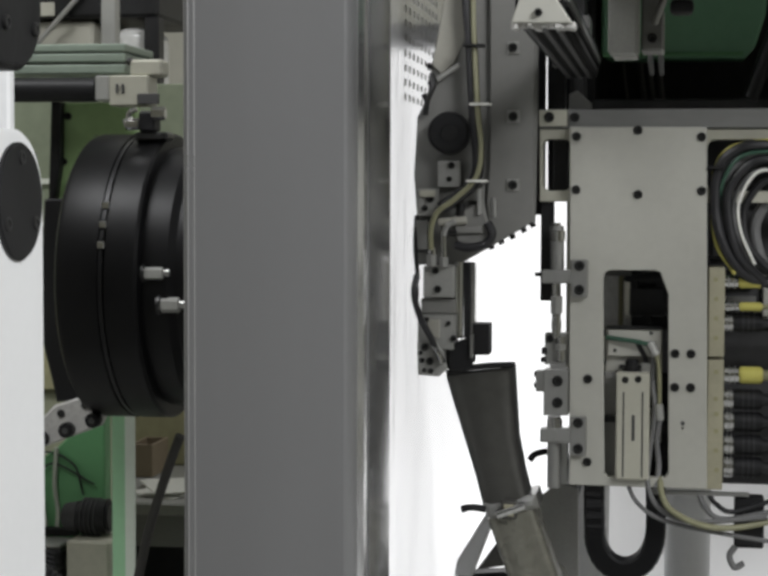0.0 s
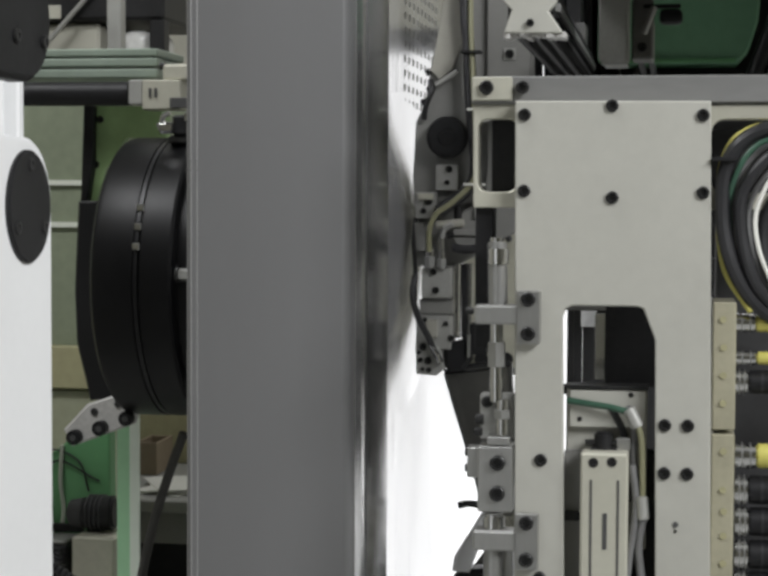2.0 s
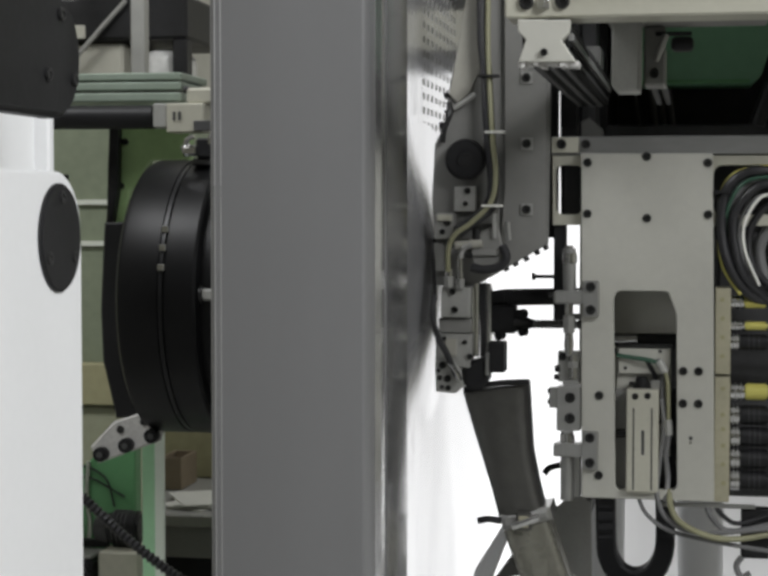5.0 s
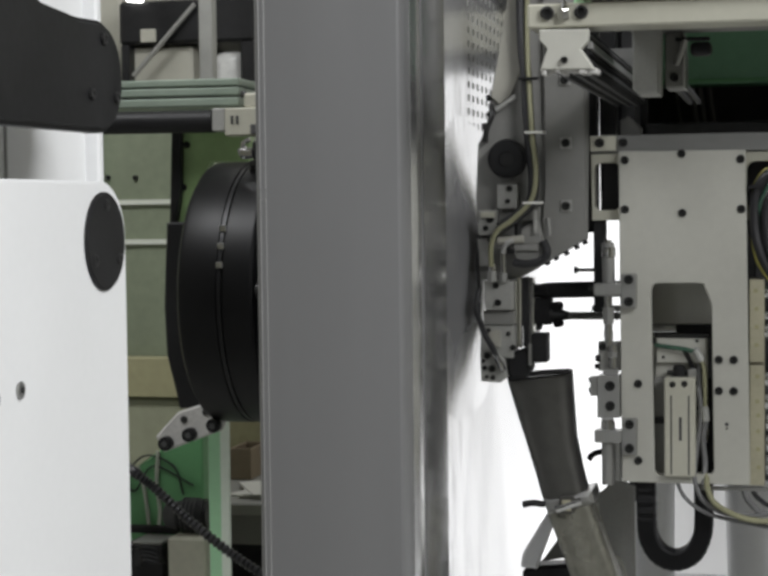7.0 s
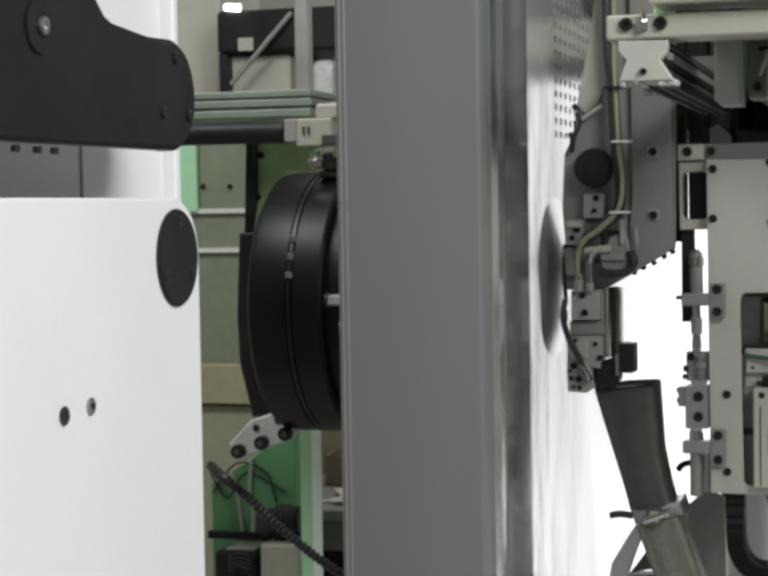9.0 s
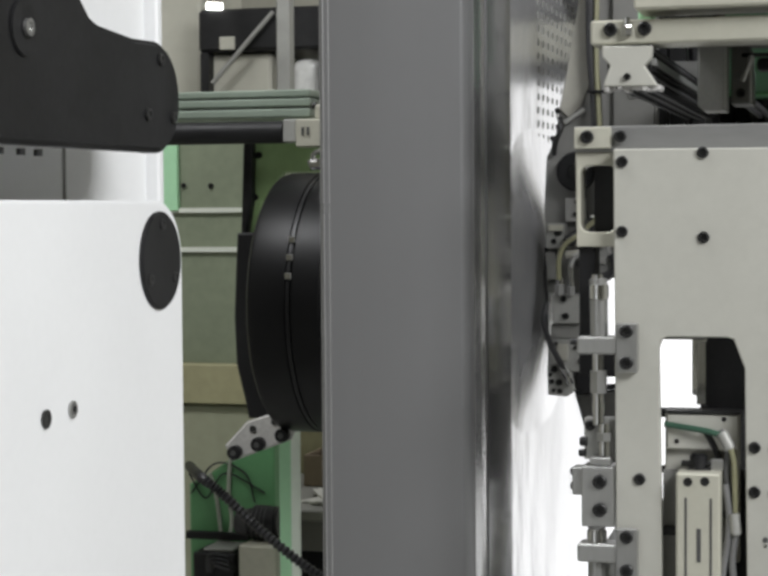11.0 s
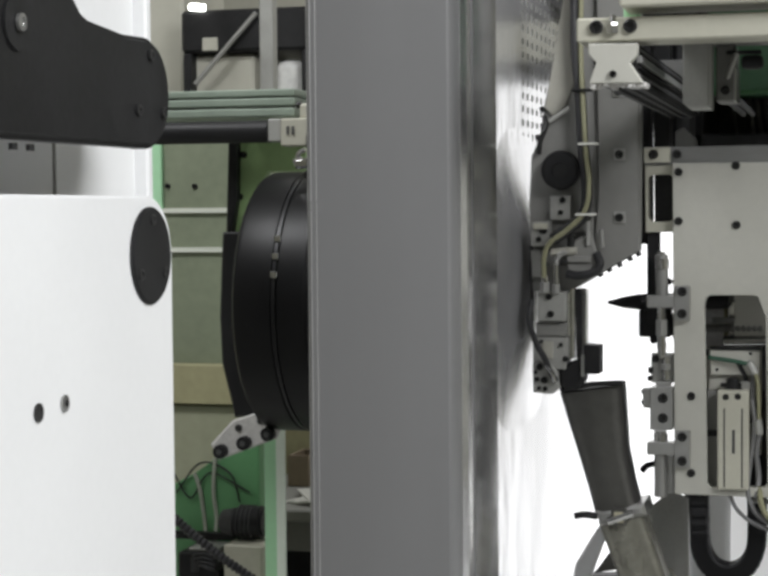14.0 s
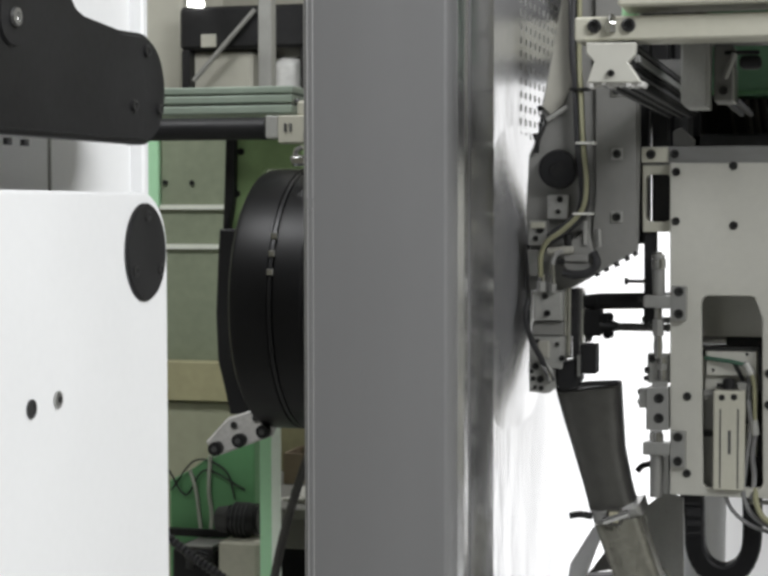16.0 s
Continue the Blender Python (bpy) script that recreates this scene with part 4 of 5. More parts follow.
# ---- fixed beam with the dovetail rail ----
RAILM = mat("oiled_dark_rail", (0.02, 0.02, 0.02), 0.85, grain=0.3, scale=20, stain=0.3, spec=0.08)
def beam():
    g = thing("rail_beam", (0.1, 1.6, 1.6), "pale machined beam with dovetail rail and bolts", "beam")
    z0, z1 = 1.595, 1.620
    part("beam", box(B(), -0.207, 0.9, 1.6, 1.66, z0, z1, 0.002), CREAM, g)
    part("upper_beam", box(B(), -0.160, 0.9, 1.58, 1.66, z1 + 0.008, z1 + 0.06, 0.002), CREAM, g)
    bolt((-0.186, 1.599, 1.610), 0.0072, g)
    bolt((-0.151, 1.599, 1.610), 0.0072, g)
    part("rail_end", prism(B(), [(-0.194, 1.593), (-0.143, 1.592), (-0.144, 1.580), (-0.151, 1.572), (-0.137, 1.551), (-0.193, 1.552), (-0.186, 1.573), (-0.194, 1.582)], 1.594, 1.61, 0.0012), PLATE, g, "bright dovetail end plate")
    bolt((-0.168, 1.593, 1.561), 0.0036, g)
    x0, x1 = -0.191, -0.145
    part("rail", box(B(), x0, x1, 1.611, 2.37, 1.555, z0, 0.002), RAILM, g, "dark dovetail rail")
    part("rail_strip", box(B(), x1 - 0.004, x1 + 0.004, 1.612, 2.37, z0 - 0.022, z0 - 0.014, 0.001), BARM, g)
    for z, dx, m in ((1.560, 0.0015, DARK), (1.567, 0.003, RAILM), (1.586, 0.002, DARK)):
        part("rail_ridge", box(B(), x1 - 0.001, x1 + dx, 1.613, 2.36, z, z + 0.0035, 0.0008), m, g)
    for x in (-0.186, -0.171, -0.158):
        part("rail_groove_strip", box(B(), x, x + 0.006, 1.62, 2.36, 1.5525, 1.5555, 0.0008), DARK, g)
    bm = B()
    rnd = random.Random(5)
    for k in range(22):
        x, w, d = -0.194 + 0.057 * k / 21, rnd.uniform(0.002, 0.005), rnd.uniform(0.0015, 0.005)
        box(bm, x, x + w, 1.596 + rnd.uniform(0, 0.01), 1.612 + rnd.uniform(0, 0.02), 1.5515 - d, 1.5525, 0.0004)
    part("grime_lip", bm, CAST, g, "caked dirt under the end plate")
    nut = part("grease_nipple", cyl(B(), (-0.169, 1.597, 1.603), (-0.169, 1.597, 1.613), 0.0065, seg=6, bevel=0.0008), CHROME, g, "bright grease nipple")
    part("nipple_tip", cyl(B(), (-0.169, 1.597, 1.613), (-0.169, 1.597, 1.622), 0.0035, seg=12, bevel=0.001), CHROME, nut)
    part("cable_sleeve", prism(B(), [(-0.166, z1), (-0.166, z1 + 0.06), (-0.152, z1 + 0.06), (-0.150, z1)], 1.662, 1.69, 0.002), GREENL, g, "light green bracket")
    # sensor post and clamp hanging behind the beam
    part("hanger", box(B(), -0.115, 0.05, 1.661, 1.80, 1.604, 1.614, 0.001), HEAD, g)
    part("sensor_post", prism(B(), [(-0.110, 1.604), (-0.110, 1.538), (-0.104, 1.532), (-0.081, 1.532), (-0.080, 1.604)], 1.73, 1.79, 0.002), HEADL, g, "grey sensor post")
    part("post_edge", box(B(), -0.0815, -0.0785, 1.728, 1.73, 1.534, 1.604, 0.0005), STEEL, g)
    clip = part("clamp_block", box(B(), -0.078, -0.056, 1.78, 1.84, 1.541, 1.604, 0.002), HEAD, g, "grey clamp block")
    bolt((-0.067, 1.779, 1.553), 0.0048, clip)
    part("block_face", box(B(), -0.058, -0.055, 1.777, 1.84, 1.541, 1.58, 0.0005), STEEL, clip)
    part("clamp_rail", box(B(), -0.074, -0.068, 1.84, 2.2, 1.545, 1.551, 0.001), DARK, clip)
    part("clamp_rail", box(B(), -0.062, -0.056, 1.84, 2.2, 1.545, 1.551, 0.001), DARK, clip)
    part("lever", cyl(B(), (-0.0655, 1.772, 1.566), (-0.0545, 1.772, 1.594), 0.0036, seg=14, bevel=0.001), STEEL, g, "bright lever")
    part("lever_knob", box(B(), -0.050, -0.026, 1.775, 1.80, 1.577, 1.592, 0.005, 2), RUBBER, g, "black lever knob")
    part("lever_bar", box(B(), -0.066, -0.028, 1.775, 1.785, 1.593, 1.597, 0.001), RUBBER, g)
    return g


beam()


COVERG = mat("dull_green_cover_paint", (0.2, 0.42, 0.25), 0.5, grain=0.1, scale=10, stain=0.3)


def housing():
    g = thing("dark_housing", (0.2, 2.75, 0.0), "dark open machine housing behind the slide", "machine housing")
    xl = -0.185
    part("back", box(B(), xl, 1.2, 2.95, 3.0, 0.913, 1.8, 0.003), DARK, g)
    # unseen slabs overhead, added to shade the machine below them
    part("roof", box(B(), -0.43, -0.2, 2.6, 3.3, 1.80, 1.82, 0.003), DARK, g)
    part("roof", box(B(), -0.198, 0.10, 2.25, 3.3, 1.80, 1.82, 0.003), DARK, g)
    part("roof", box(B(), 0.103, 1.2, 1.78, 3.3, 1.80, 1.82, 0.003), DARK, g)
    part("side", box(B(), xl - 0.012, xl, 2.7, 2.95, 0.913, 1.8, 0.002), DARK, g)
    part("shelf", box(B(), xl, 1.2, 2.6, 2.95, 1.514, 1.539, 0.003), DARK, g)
    part("green_cover", prism(B(), [(-0.150, 1.8), (-0.150, 1.606), (-0.137, 1.598), (0.058, 1.598), (0.074, 1.615), (0.088, 1.66), (0.098, 1.8)], 2.6, 2.68, 0.004), COVERG, g, "green painted cover")
    part("cover_lip", box(B(), -0.148, 0.056, 2.594, 2.6, 1.600, 1.606, 0.001), GREEN, g)
    for x, w in ((-0.112, 0.004), (-0.086, 0.008), (-0.072, 0.006), (-0.058, 0.007)):
        part("conduit", tube(B(), [(x - 0.012, 2.70, 1.64), (x - 0.006, 2.72, 1.58), (x, 2.75, 1.53)], w * 0.6), HEAD, g)
    part("dark_brace", cyl(B(), (0.065, 2.56, 1.535), (0.125, 2.56, 1.70), 0.012, seg=12), BLACK, g)
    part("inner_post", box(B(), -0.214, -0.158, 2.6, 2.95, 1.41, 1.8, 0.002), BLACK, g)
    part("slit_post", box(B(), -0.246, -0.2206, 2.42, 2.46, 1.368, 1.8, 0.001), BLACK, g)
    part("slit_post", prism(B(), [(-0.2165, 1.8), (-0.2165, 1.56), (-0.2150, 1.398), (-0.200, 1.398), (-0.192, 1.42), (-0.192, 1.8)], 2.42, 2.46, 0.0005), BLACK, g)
    part("rail_mount", box(B(), -0.208, -0.157, 2.385, 2.46, 1.571, 1.64, 0.002), BARM, g, "dull steel rail mount")
    bolt((-0.200, 2.384, 1.583), 0.005, g)
    bolt((-0.172, 2.384, 1.583), 0.005, g)
    part("foil_block", box(B(), -0.165, -0.118, 2.5, 2.55, 1.208, 1.282, 0.001), FOIL, g, "bright crinkled block")
    part("foil_edge", box(B(), -0.118, -0.112, 2.5, 2.552, 1.208, 1.280, 0.001), TAN, g, "yellowish edge block")
    part("foil_carrier", box(B(), -0.16, -0.10, 2.552, 2.95, 1.225, 1.265, 0.001), BLACK, g)
    part("rear_gusset", prism(B(), [(-0.190, 1.513), (-0.190, 1.538), (-0.178, 1.544), (-0.158, 1.526), (-0.158, 1.513)], 2.47, 2.50, 0.002), HEAD, g)
    part("gusset_post", box(B(), -0.190, -0.170, 2.50, 2.62, 1.50, 1.8, 0.001), DARK, g)
    part("leg", box(B(), 0.6, 0.66, 2.9, 2.95, 0, 1.2, 0.003), DARK, g)
    part("leg", box(B(), 1.14, 1.2, 2.9, 2.95, 0, 1.2, 0.003), DARK, g)


housing()


# ---- slide: the carriage that runs to and fro along the rail ----
def carriage():
    g = thing("tool_carriage", (-0.09, 2.36, 1.02), "pale aluminium tool carriage with cylinder and cables", "tool carriage")
    Y = 2.33
    hole = [(-0.134, 1.284), (-0.131, 1.293), (-0.125, 1.296), (-0.065, 1.296), (-0.059, 1.294), (-0.048, 1.265), (-0.045, 1.026), (-0.049, 1.020), (-0.124, 1.018), (-0.130, 1.023)]
    part("face_plate", prism(B(), [(-0.180, 1.487), (-0.000, 1.486), (0.006, 1.005), (-0.177, 1.006)], Y, Y + 0.014, 0.0012, [hole]), PLATE, g)
    for p in ((-0.171, 2.330, 1.474), (-0.090, 2.330, 1.482), (-0.007, 2.330, 1.473), (-0.171, 2.330, 1.403), (-0.089, 2.330, 1.397), (-0.006, 2.330, 1.402), (-0.038, 2.330, 1.186), (-0.017, 2.330, 1.186), (-0.038, 2.330, 1.141), (-0.017, 2.330, 1.141), (-0.153, 2.330, 1.150), (-0.153, 2.330, 1.038)):
        bolt(p, 0.006, g, proud=0.003)
    part("pin_hole", cyl(B(), (-0.027, 2.330, 1.093), (-0.027, 2.329, 1.093), 0.0028, seg=12), INK, g)
    part("pin_hole", cyl(B(), (-0.027, 2.330, 1.087), (-0.027, 2.329, 1.087), 0.0018, seg=12), CHROME, g)
    # frame behind the plate
    # bar itself is paler; its grey includes the shade at the home position
    part("top_bar", box(B(), -0.223, 0.6, 2.345, 2.385, 1.485, 1.511, 0.0015), BARM, g)
    part("end_block", box(B(), -0.222, -0.184, 2.34, 2.35, 1.488, 1.510, 0.001), CREAM, g)
    bolt((-0.208, 2.339, 1.500), 0.0068, g)
    bolt((-0.174, 2.339, 1.500), 0.0062, g)
    hole_l = rounded(-0.217, -0.180, 1.402, 1.471, 0.009)
    fr = [(-0.222, 1.485), (-0.179, 1.485), (-0.179, 1.387), (-0.221, 1.387)]
    part("left_frame", prism(B(), fr, 2.35, 2.38, 0.001, [hole_l]), CREAM, g)
    part("left_column", box(B(), -0.206, -0.184, 2.372, 2.40, 1.402, 1.475, 0.001), BLACK, g)
    part("black_guide", box(B(), -0.220, -0.203, 2.36, 2.39, 1.252, 1.387, 0.001), BLACK, g)
    hole_r = rounded(0.001, 0.194, 1.402, 1.470, 0.012)
    part("right_frame", prism(B(), [(-0.008, 1.484), (0.219, 1.484), (0.220, 1.387), (-0.007, 1.386)], 2.35, 2.38, 0.001, [hole_r]), CREAM, g)
    # brackets on the left edge with rods
    for a, b, c, d in ((1.260, 1.310, 1.278, 1.296), (1.047, 1.100, 1.064, 1.083)):
        br = part("bracket", box(B(), -0.176, -0.154, 2.318, 2.329, a, b, 0.001), STEEL, g)
        part("bracket_arm", box(B(), -0.216, -0.175, 2.318, 2.345, c, d, 0.002), STEEL, br)
        for z in (b - 0.008, a + 0.01):
            bolt((-0.165, 2.3175, z), 0.0068, g)
    part("rod", cyl(B(), (-0.197, 2.335, 1.359), (-0.196, 2.335, 1.204), 0.0062, seg=18), CHROME, g)
    part("rod_sleeve", cyl(B(), (-0.196, 2.333, 1.355), (-0.195, 2.333, 1.296), 0.0092, seg=20, bevel=0.001), STEEL, g)
    part("rod_nut", cyl(B(), (-0.196, 2.335, 1.260), (-0.196, 2.335, 1.237), 0.009, seg=6), STEEL, g)
    part("rod_tip", cyl(B(), (-0.196, 2.335, 1.227), (-0.196, 2.335, 1.216), 0.007, seg=14), CHROME, g)
    part("rod_cap", cyl(B(), (-0.195, 2.331, 1.349), (-0.195, 2.331, 1.334), 0.0102, seg=20, bevel=0.001), CHROME, g)
    part("rod_screw", cyl(B(), (-0.218, 2.340, 1.289), (-0.226, 2.340, 1.289), 0.003, seg=10), BOLT, g)
    part("bright_union", cyl(B(), (-0.197, 2.330, 1.097), (-0.197, 2.330, 1.082), 0.0105, seg=16, bevel=0.002), CHROME, g)
    part("lower_rod", cyl(B(), (-0.198, 2.335, 1.098), (-0.198, 2.335, 1.001), 0.009, seg=18), STEEL, g)
    part("lower_guide", box(B(), -0.192, -0.180, 2.345, 2.37, 1.004, 1.060, 0.001), STEEL, g)
    # cylinder before the window
    cy = part("air_cylinder", box(B(), -0.115, -0.071, 2.316, 2.345, 1.017, 1.160, 0.002), CREAM, g, "pale compact air cylinder")
    for x0, x1 in ((-0.106, -0.104), (-0.081, -0.079)):
        part("groove", box(B(), x0, x1, 2.3152, 2.3165, 1.021, 1.135, 0), INK, cy)
    part("name_strip", box(B(), -0.094, -0.090, 2.3152, 2.3165, 1.070, 1.104, 0), INK, cy, "strip of small print")
    bolt((-0.103, 2.316, 1.151), 0.0046, cy, proud=0.001)
    bolt((-0.086, 2.316, 1.152), 0.0046, cy, proud=0.001)
    part("shade_plate", box(B(), -0.132, -0.116, 2.352, 2.36, 1.018, 1.157, 0.001), HEAD, g)
    part("shade_gap", box(B(), -0.132, -0.116, 2.348, 2.352, 1.090, 1.099, 0), BLACK, g)
    part("window_back", box(B(), -0.088, -0.045, 2.38, 2.39, 1.008, 1.155, 0.001), BLACK, g)
    # open box behind the window
    part("tunnel_side", box(B(), -0.110, -0.099, 2.476, 2.56, 1.211, 1.280, 0.001), CHROME, g, "polished side of the open box")
    part("tunnel_cover", box(B(), -0.099, -0.030, 2.476, 2.488, 1.205, 1.305, 0.001), BLACK, g)
    part("tunnel_top", box(B(), -0.150, -0.099, 2.476, 2.498, 1.282, 1.305, 0.001), HEAD, g)
    part("tunnel_base", box(B(), -0.158, -0.061, 2.476, 2.498, 1.196, 1.205, 0.001), BLACK, g)
    # sliding block with its fittings: rises and sinks in the window
    sl = part("slide_block", box(B(), -0.131, -0.055, 2.362, 2.378, 1.062, 1.216, 0.0012), PLATE, g, "pale sliding block")
    part("block_step", box(B(), -0.128, -0.056, 2.352, 2.362, 1.179, 1.215, 0.001), PLATE, sl)
    part("block_top", box(B(), -0.130, -0.054, 2.35, 2.38, 1.216, 1.219, 0.0005), BOLT, sl)
    bolt((-0.118, 2.352, 1.187), 0.0025, sl, proud=0.001)
    bolt((-0.070, 2.352, 1.211), 0.0025, sl, proud=0.001)
    bolt((-0.105, 2.361, 1.144), 0.0075, sl, proud=0.003)
    bolt((-0.085, 2.361, 1.144), 0.0075, sl, proud=0.003)
    bolt((-0.104, 2.361, 1.128), 0.0036, sl, proud=0.002)
    bolt((-0.086, 2.361, 1.128), 0.0036, sl, proud=0.002)
    part("rod_knob", cyl(B(), (-0.095, 2.345, 1.176), (-0.095, 2.345, 1.157), 0.009, seg=18, bevel=0.002), RUBBER, sl)
    part("knob_flange", box(B(), -0.107, -0.082, 2.338, 2.352, 1.156, 1.162, 0.001), RUBBER, sl)
    part("piston_rod", cyl(B(), (-0.095, 2.345, 1.158), (-0.094, 2.345, 1.066), 0.0045, seg=14), CHROME, sl)
    part("knob_block", box(B(), -0.083, -0.070, 2.34, 2.35, 1.159, 1.171, 0.001), STEEL, sl)
    part("green_cable", tube(B(), [(-0.130, 2.348, 1.205), (-0.114, 2.346, 1.203), (-0.089, 2.342, 1.200), (-0.073, 2.342, 1.196)], 0.0032), GREENC, sl, "green cable")
    part("elbow_fitting", cyl(B(), (-0.072, 2.342, 1.199), (-0.063, 2.342, 1.182), 0.0062, seg=14, bevel=0.001), HEADL, sl, "pale elbow fitting")
    part("yellow_cable", tube(B(), [(-0.063, 2.342, 1.184), (-0.059, 2.342, 1.166), (-0.058, 2.342, 1.133), (-0.058, 2.342, 1.113)], 0.003), YELLOWC, sl, "yellow cable")
    part("knob_plate", box(B(), -0.114, -0.076, 2.335, 2.351, 1.1515, 1.1555, 0.001), RUBBER, sl)
    part("knob_pin", cyl(B(), (-0.112, 2.343, 1.166), (-0.078, 2.343, 1.166), 0.003, seg=12), BOLT, sl)
    part("inner_hose", tube(B(), [(-0.074, 2.35, 1.20), (-0.066, 2.352, 1.18), (-0.067, 2.35, 1.15), (-0.062, 2.35, 1.12)], 0.0038), GREYHOSE, sl, "grey hose")
    part("inner_hose", tube(B(), [(-0.088, 2.35, 1.198), (-0.076, 2.354, 1.172), (-0.074, 2.352, 1.14), (-0.07, 2.35, 1.11)], 0.0034), HOSE, sl, "black hose")
    for x, y, z, r in ((-0.216, 2.338, 1.186, 0.005), (-0.217, 2.338, 1.174, 0.004), (-0.226, 2.34, 1.139, 0.004), (-0.226, 2.34, 1.154, 0.004)):
        part("side_screw", cyl(B(), (x, y, z), (x + 0.008, y, z), r, seg=12, bevel=0.0008), BOLT, sl)
    part("damper", cyl(B(), (-0.190, 2.334, 1.206), (-0.190, 2.334, 1.172), 0.0062, seg=16, bevel=0.001), CHROME, sl, "bright damper")
    part("damper_nut", cyl(B(), (-0.190, 2.333, 1.196), (-0.190, 2.333, 1.188), 0.0082, seg=6), STEEL, sl)
    part("damper_shoe", box(B(), -0.204, -0.182, 2.326, 2.342, 1.163, 1.171, 0.001), STEEL, sl)
    lb = part("left_block", box(B(), -0.212, -0.179, 2.323, 2.36, 1.100, 1.162, 0.001), STEEL, sl, "steel guide block")
    part("left_tab", box(B(), -0.223, -0.211, 2.33, 2.35, 1.131, 1.160, 0.001), STEEL, sl)
    part("upper_block", box(B(), -0.212, -0.180, 2.34, 2.36, 1.167, 1.210, 0.001), HEADL, sl)
    bolt((-0.193, 2.322, 1.147), 0.0072, sl)
    bolt((-0.193, 2.322, 1.118), 0.0072, sl)
    bolt((-0.205, 2.339, 1.203), 0.0055, sl)
    # lower cable fittings in the window
    part("elbow_fitting", cyl(B(), (-0.059, 2.340, 1.117), (-0.057, 2.340, 1.095), 0.006, seg=14, bevel=0.001), HEADL, g, "pale elbow fitting")
    part("grey_cable", tube(B(), [(-0.057, 2.342, 1.097), (-0.061, 2.342, 1.067), (-0.058, 2.340, 1.034), (-0.061, 2.330, 1.003)], 0.004), GREYHOSE, g)
    part("black_cable", tube(B(), [(-0.068, 2.342, 1.146), (-0.064, 2.340, 1.107), (-0.070, 2.338, 1.054), (-0.072, 2.330, 1.009), (-0.054, 2.325, 0.977), (-0.009, 2.320, 0.963), (0.085, 2.320, 0.973)], 0.0035), GREYHOSE, g)
    part("yellow_cable", tube(B(), [(-0.056, 2.335, 1.019), (-0.053, 2.320, 0.998), (-0.040, 2.315, 0.978), (-0.002, 2.315, 0.960), (0.042, 2.320, 0.957), (0.106, 2.330, 0.969)], 0.0042), YELLOWC, g, "yellow cable")
    part("grey_cable", tube(B(), [(-0.100, 2.340, 1.010), (-0.086, 2.330, 0.985), (-0.054, 2.330, 0.963), (0.011, 2.330, 0.949), (0.107, 2.330, 0.936)], 0.003), GREYHOSE, g)
    part("grey_cable", tube(B(), [(-0.005, 2.350, 0.998), (0.004, 2.345, 0.979), (0.030, 2.345, 0.963), (0.107, 2.350, 0.978)], 0.004), GREYHOSE, g)
    part("grey_cable", tube(B(), [(0.007, 2.350, 0.998), (0.019, 2.345, 0.983), (0.043, 2.345, 0.974), (0.107, 2.350, 0.995)], 0.0035), HOSE, g)
    part("cable_bar", box(B(), -0.067, 0.062, 2.345, 2.35, 0.994, 1.000, 0.0005), STEEL, g)
    part("terminal_block", box(B(), 0.043, 0.082, 2.35, 2.38, 0.924, 0.993, 0.002), BLACK, g)
    part("hook", tube(B(), [(0.044, 2.345, 0.927), (0.037, 2.345, 0.914), (0.044, 2.345, 0.899), (0.056, 2.345, 0.905)], 0.0045), GREYHOSE, g)
    # yellowish manifold with its connectors
    mf = part("manifold", box(B(), 0.005, 0.026, 2.336, 2.40, 1.182, 1.301, 0.0012), BRASS, g, "yellow passivated manifold")
    mg = part("manifold", box(B(), 0.005, 0.026, 2.336, 2.40, 1.004, 1.178, 0.0012), BRASS, g, "yellow passivated manifold")
    for p in ((0.014, 2.335, 1.285), (0.015, 2.335, 1.259), (0.015, 2.335, 1.233), (0.015, 2.335, 1.207)):
        part("port", cyl(B(), p, (p[0], p[1] - 0.0008, p[2]), 0.0032, seg=12), TAN, mf)
    for p in ((0.016, 2.335, 1.162), (0.016, 2.335, 1.126), (0.017, 2.335, 1.106), (0.017, 2.335, 1.083), (0.017, 2.335, 1.057), (0.018, 2.335, 1.031)):
        part("port", cyl(B(), p, (p[0], p[1] - 0.0008, p[2]), 0.0032, seg=12), TAN, mg)
    for p, r, m, lab in (((0.025, 2.355, 1.281), 0.0085, YELLOW, "yellow plug"), ((0.026, 2.355, 1.248), 0.006, YELLOW, "yellow plug"), ((0.026, 2.360, 1.225), 0.011, RUBBER, "black plug"), ((0.027, 2.350, 1.157), 0.0115, YELLOW, "yellow plug"), ((0.027, 2.355, 1.124), 0.0135, RUBBER, "black plug"), ((0.028, 2.355, 1.094), 0.0135, RUBBER, "black plug"), ((0.028, 2.355, 1.063), 0.0135, RUBBER, "black plug"), ((0.028, 2.355, 1.033), 0.0135, RUBBER, "black plug")):
        x, y, z = p
        n = 0.019 if m is YELLOW else 0.012
        nut = part("knurled_nut", cyl(B(), (x, y, z), (x + n, y, z), r * 1.04, seg=16, bevel=0.001), CHROME, g)
        for k in (0.3, 0.7):
            part("nut_ring", cyl(B(), (x + n * k, y, z), (x + n * k + 0.0015, y, z), r * 1.065, seg=16), STEEL, nut)
        pl = part("plug", cyl(B(), (x + n, y, z), (x + 0.05, y, z), r, seg=20, bevel=0.002), m, g, lab)
        if m is RUBBER:
            for k in range(3):
                part("grip_ring", cyl(B(), (x + 0.024 + 0.007 * k, y, z), (x + 0.0265 + 0.007 * k, y, z), r * 1.05, seg=20), HOSE, pl)
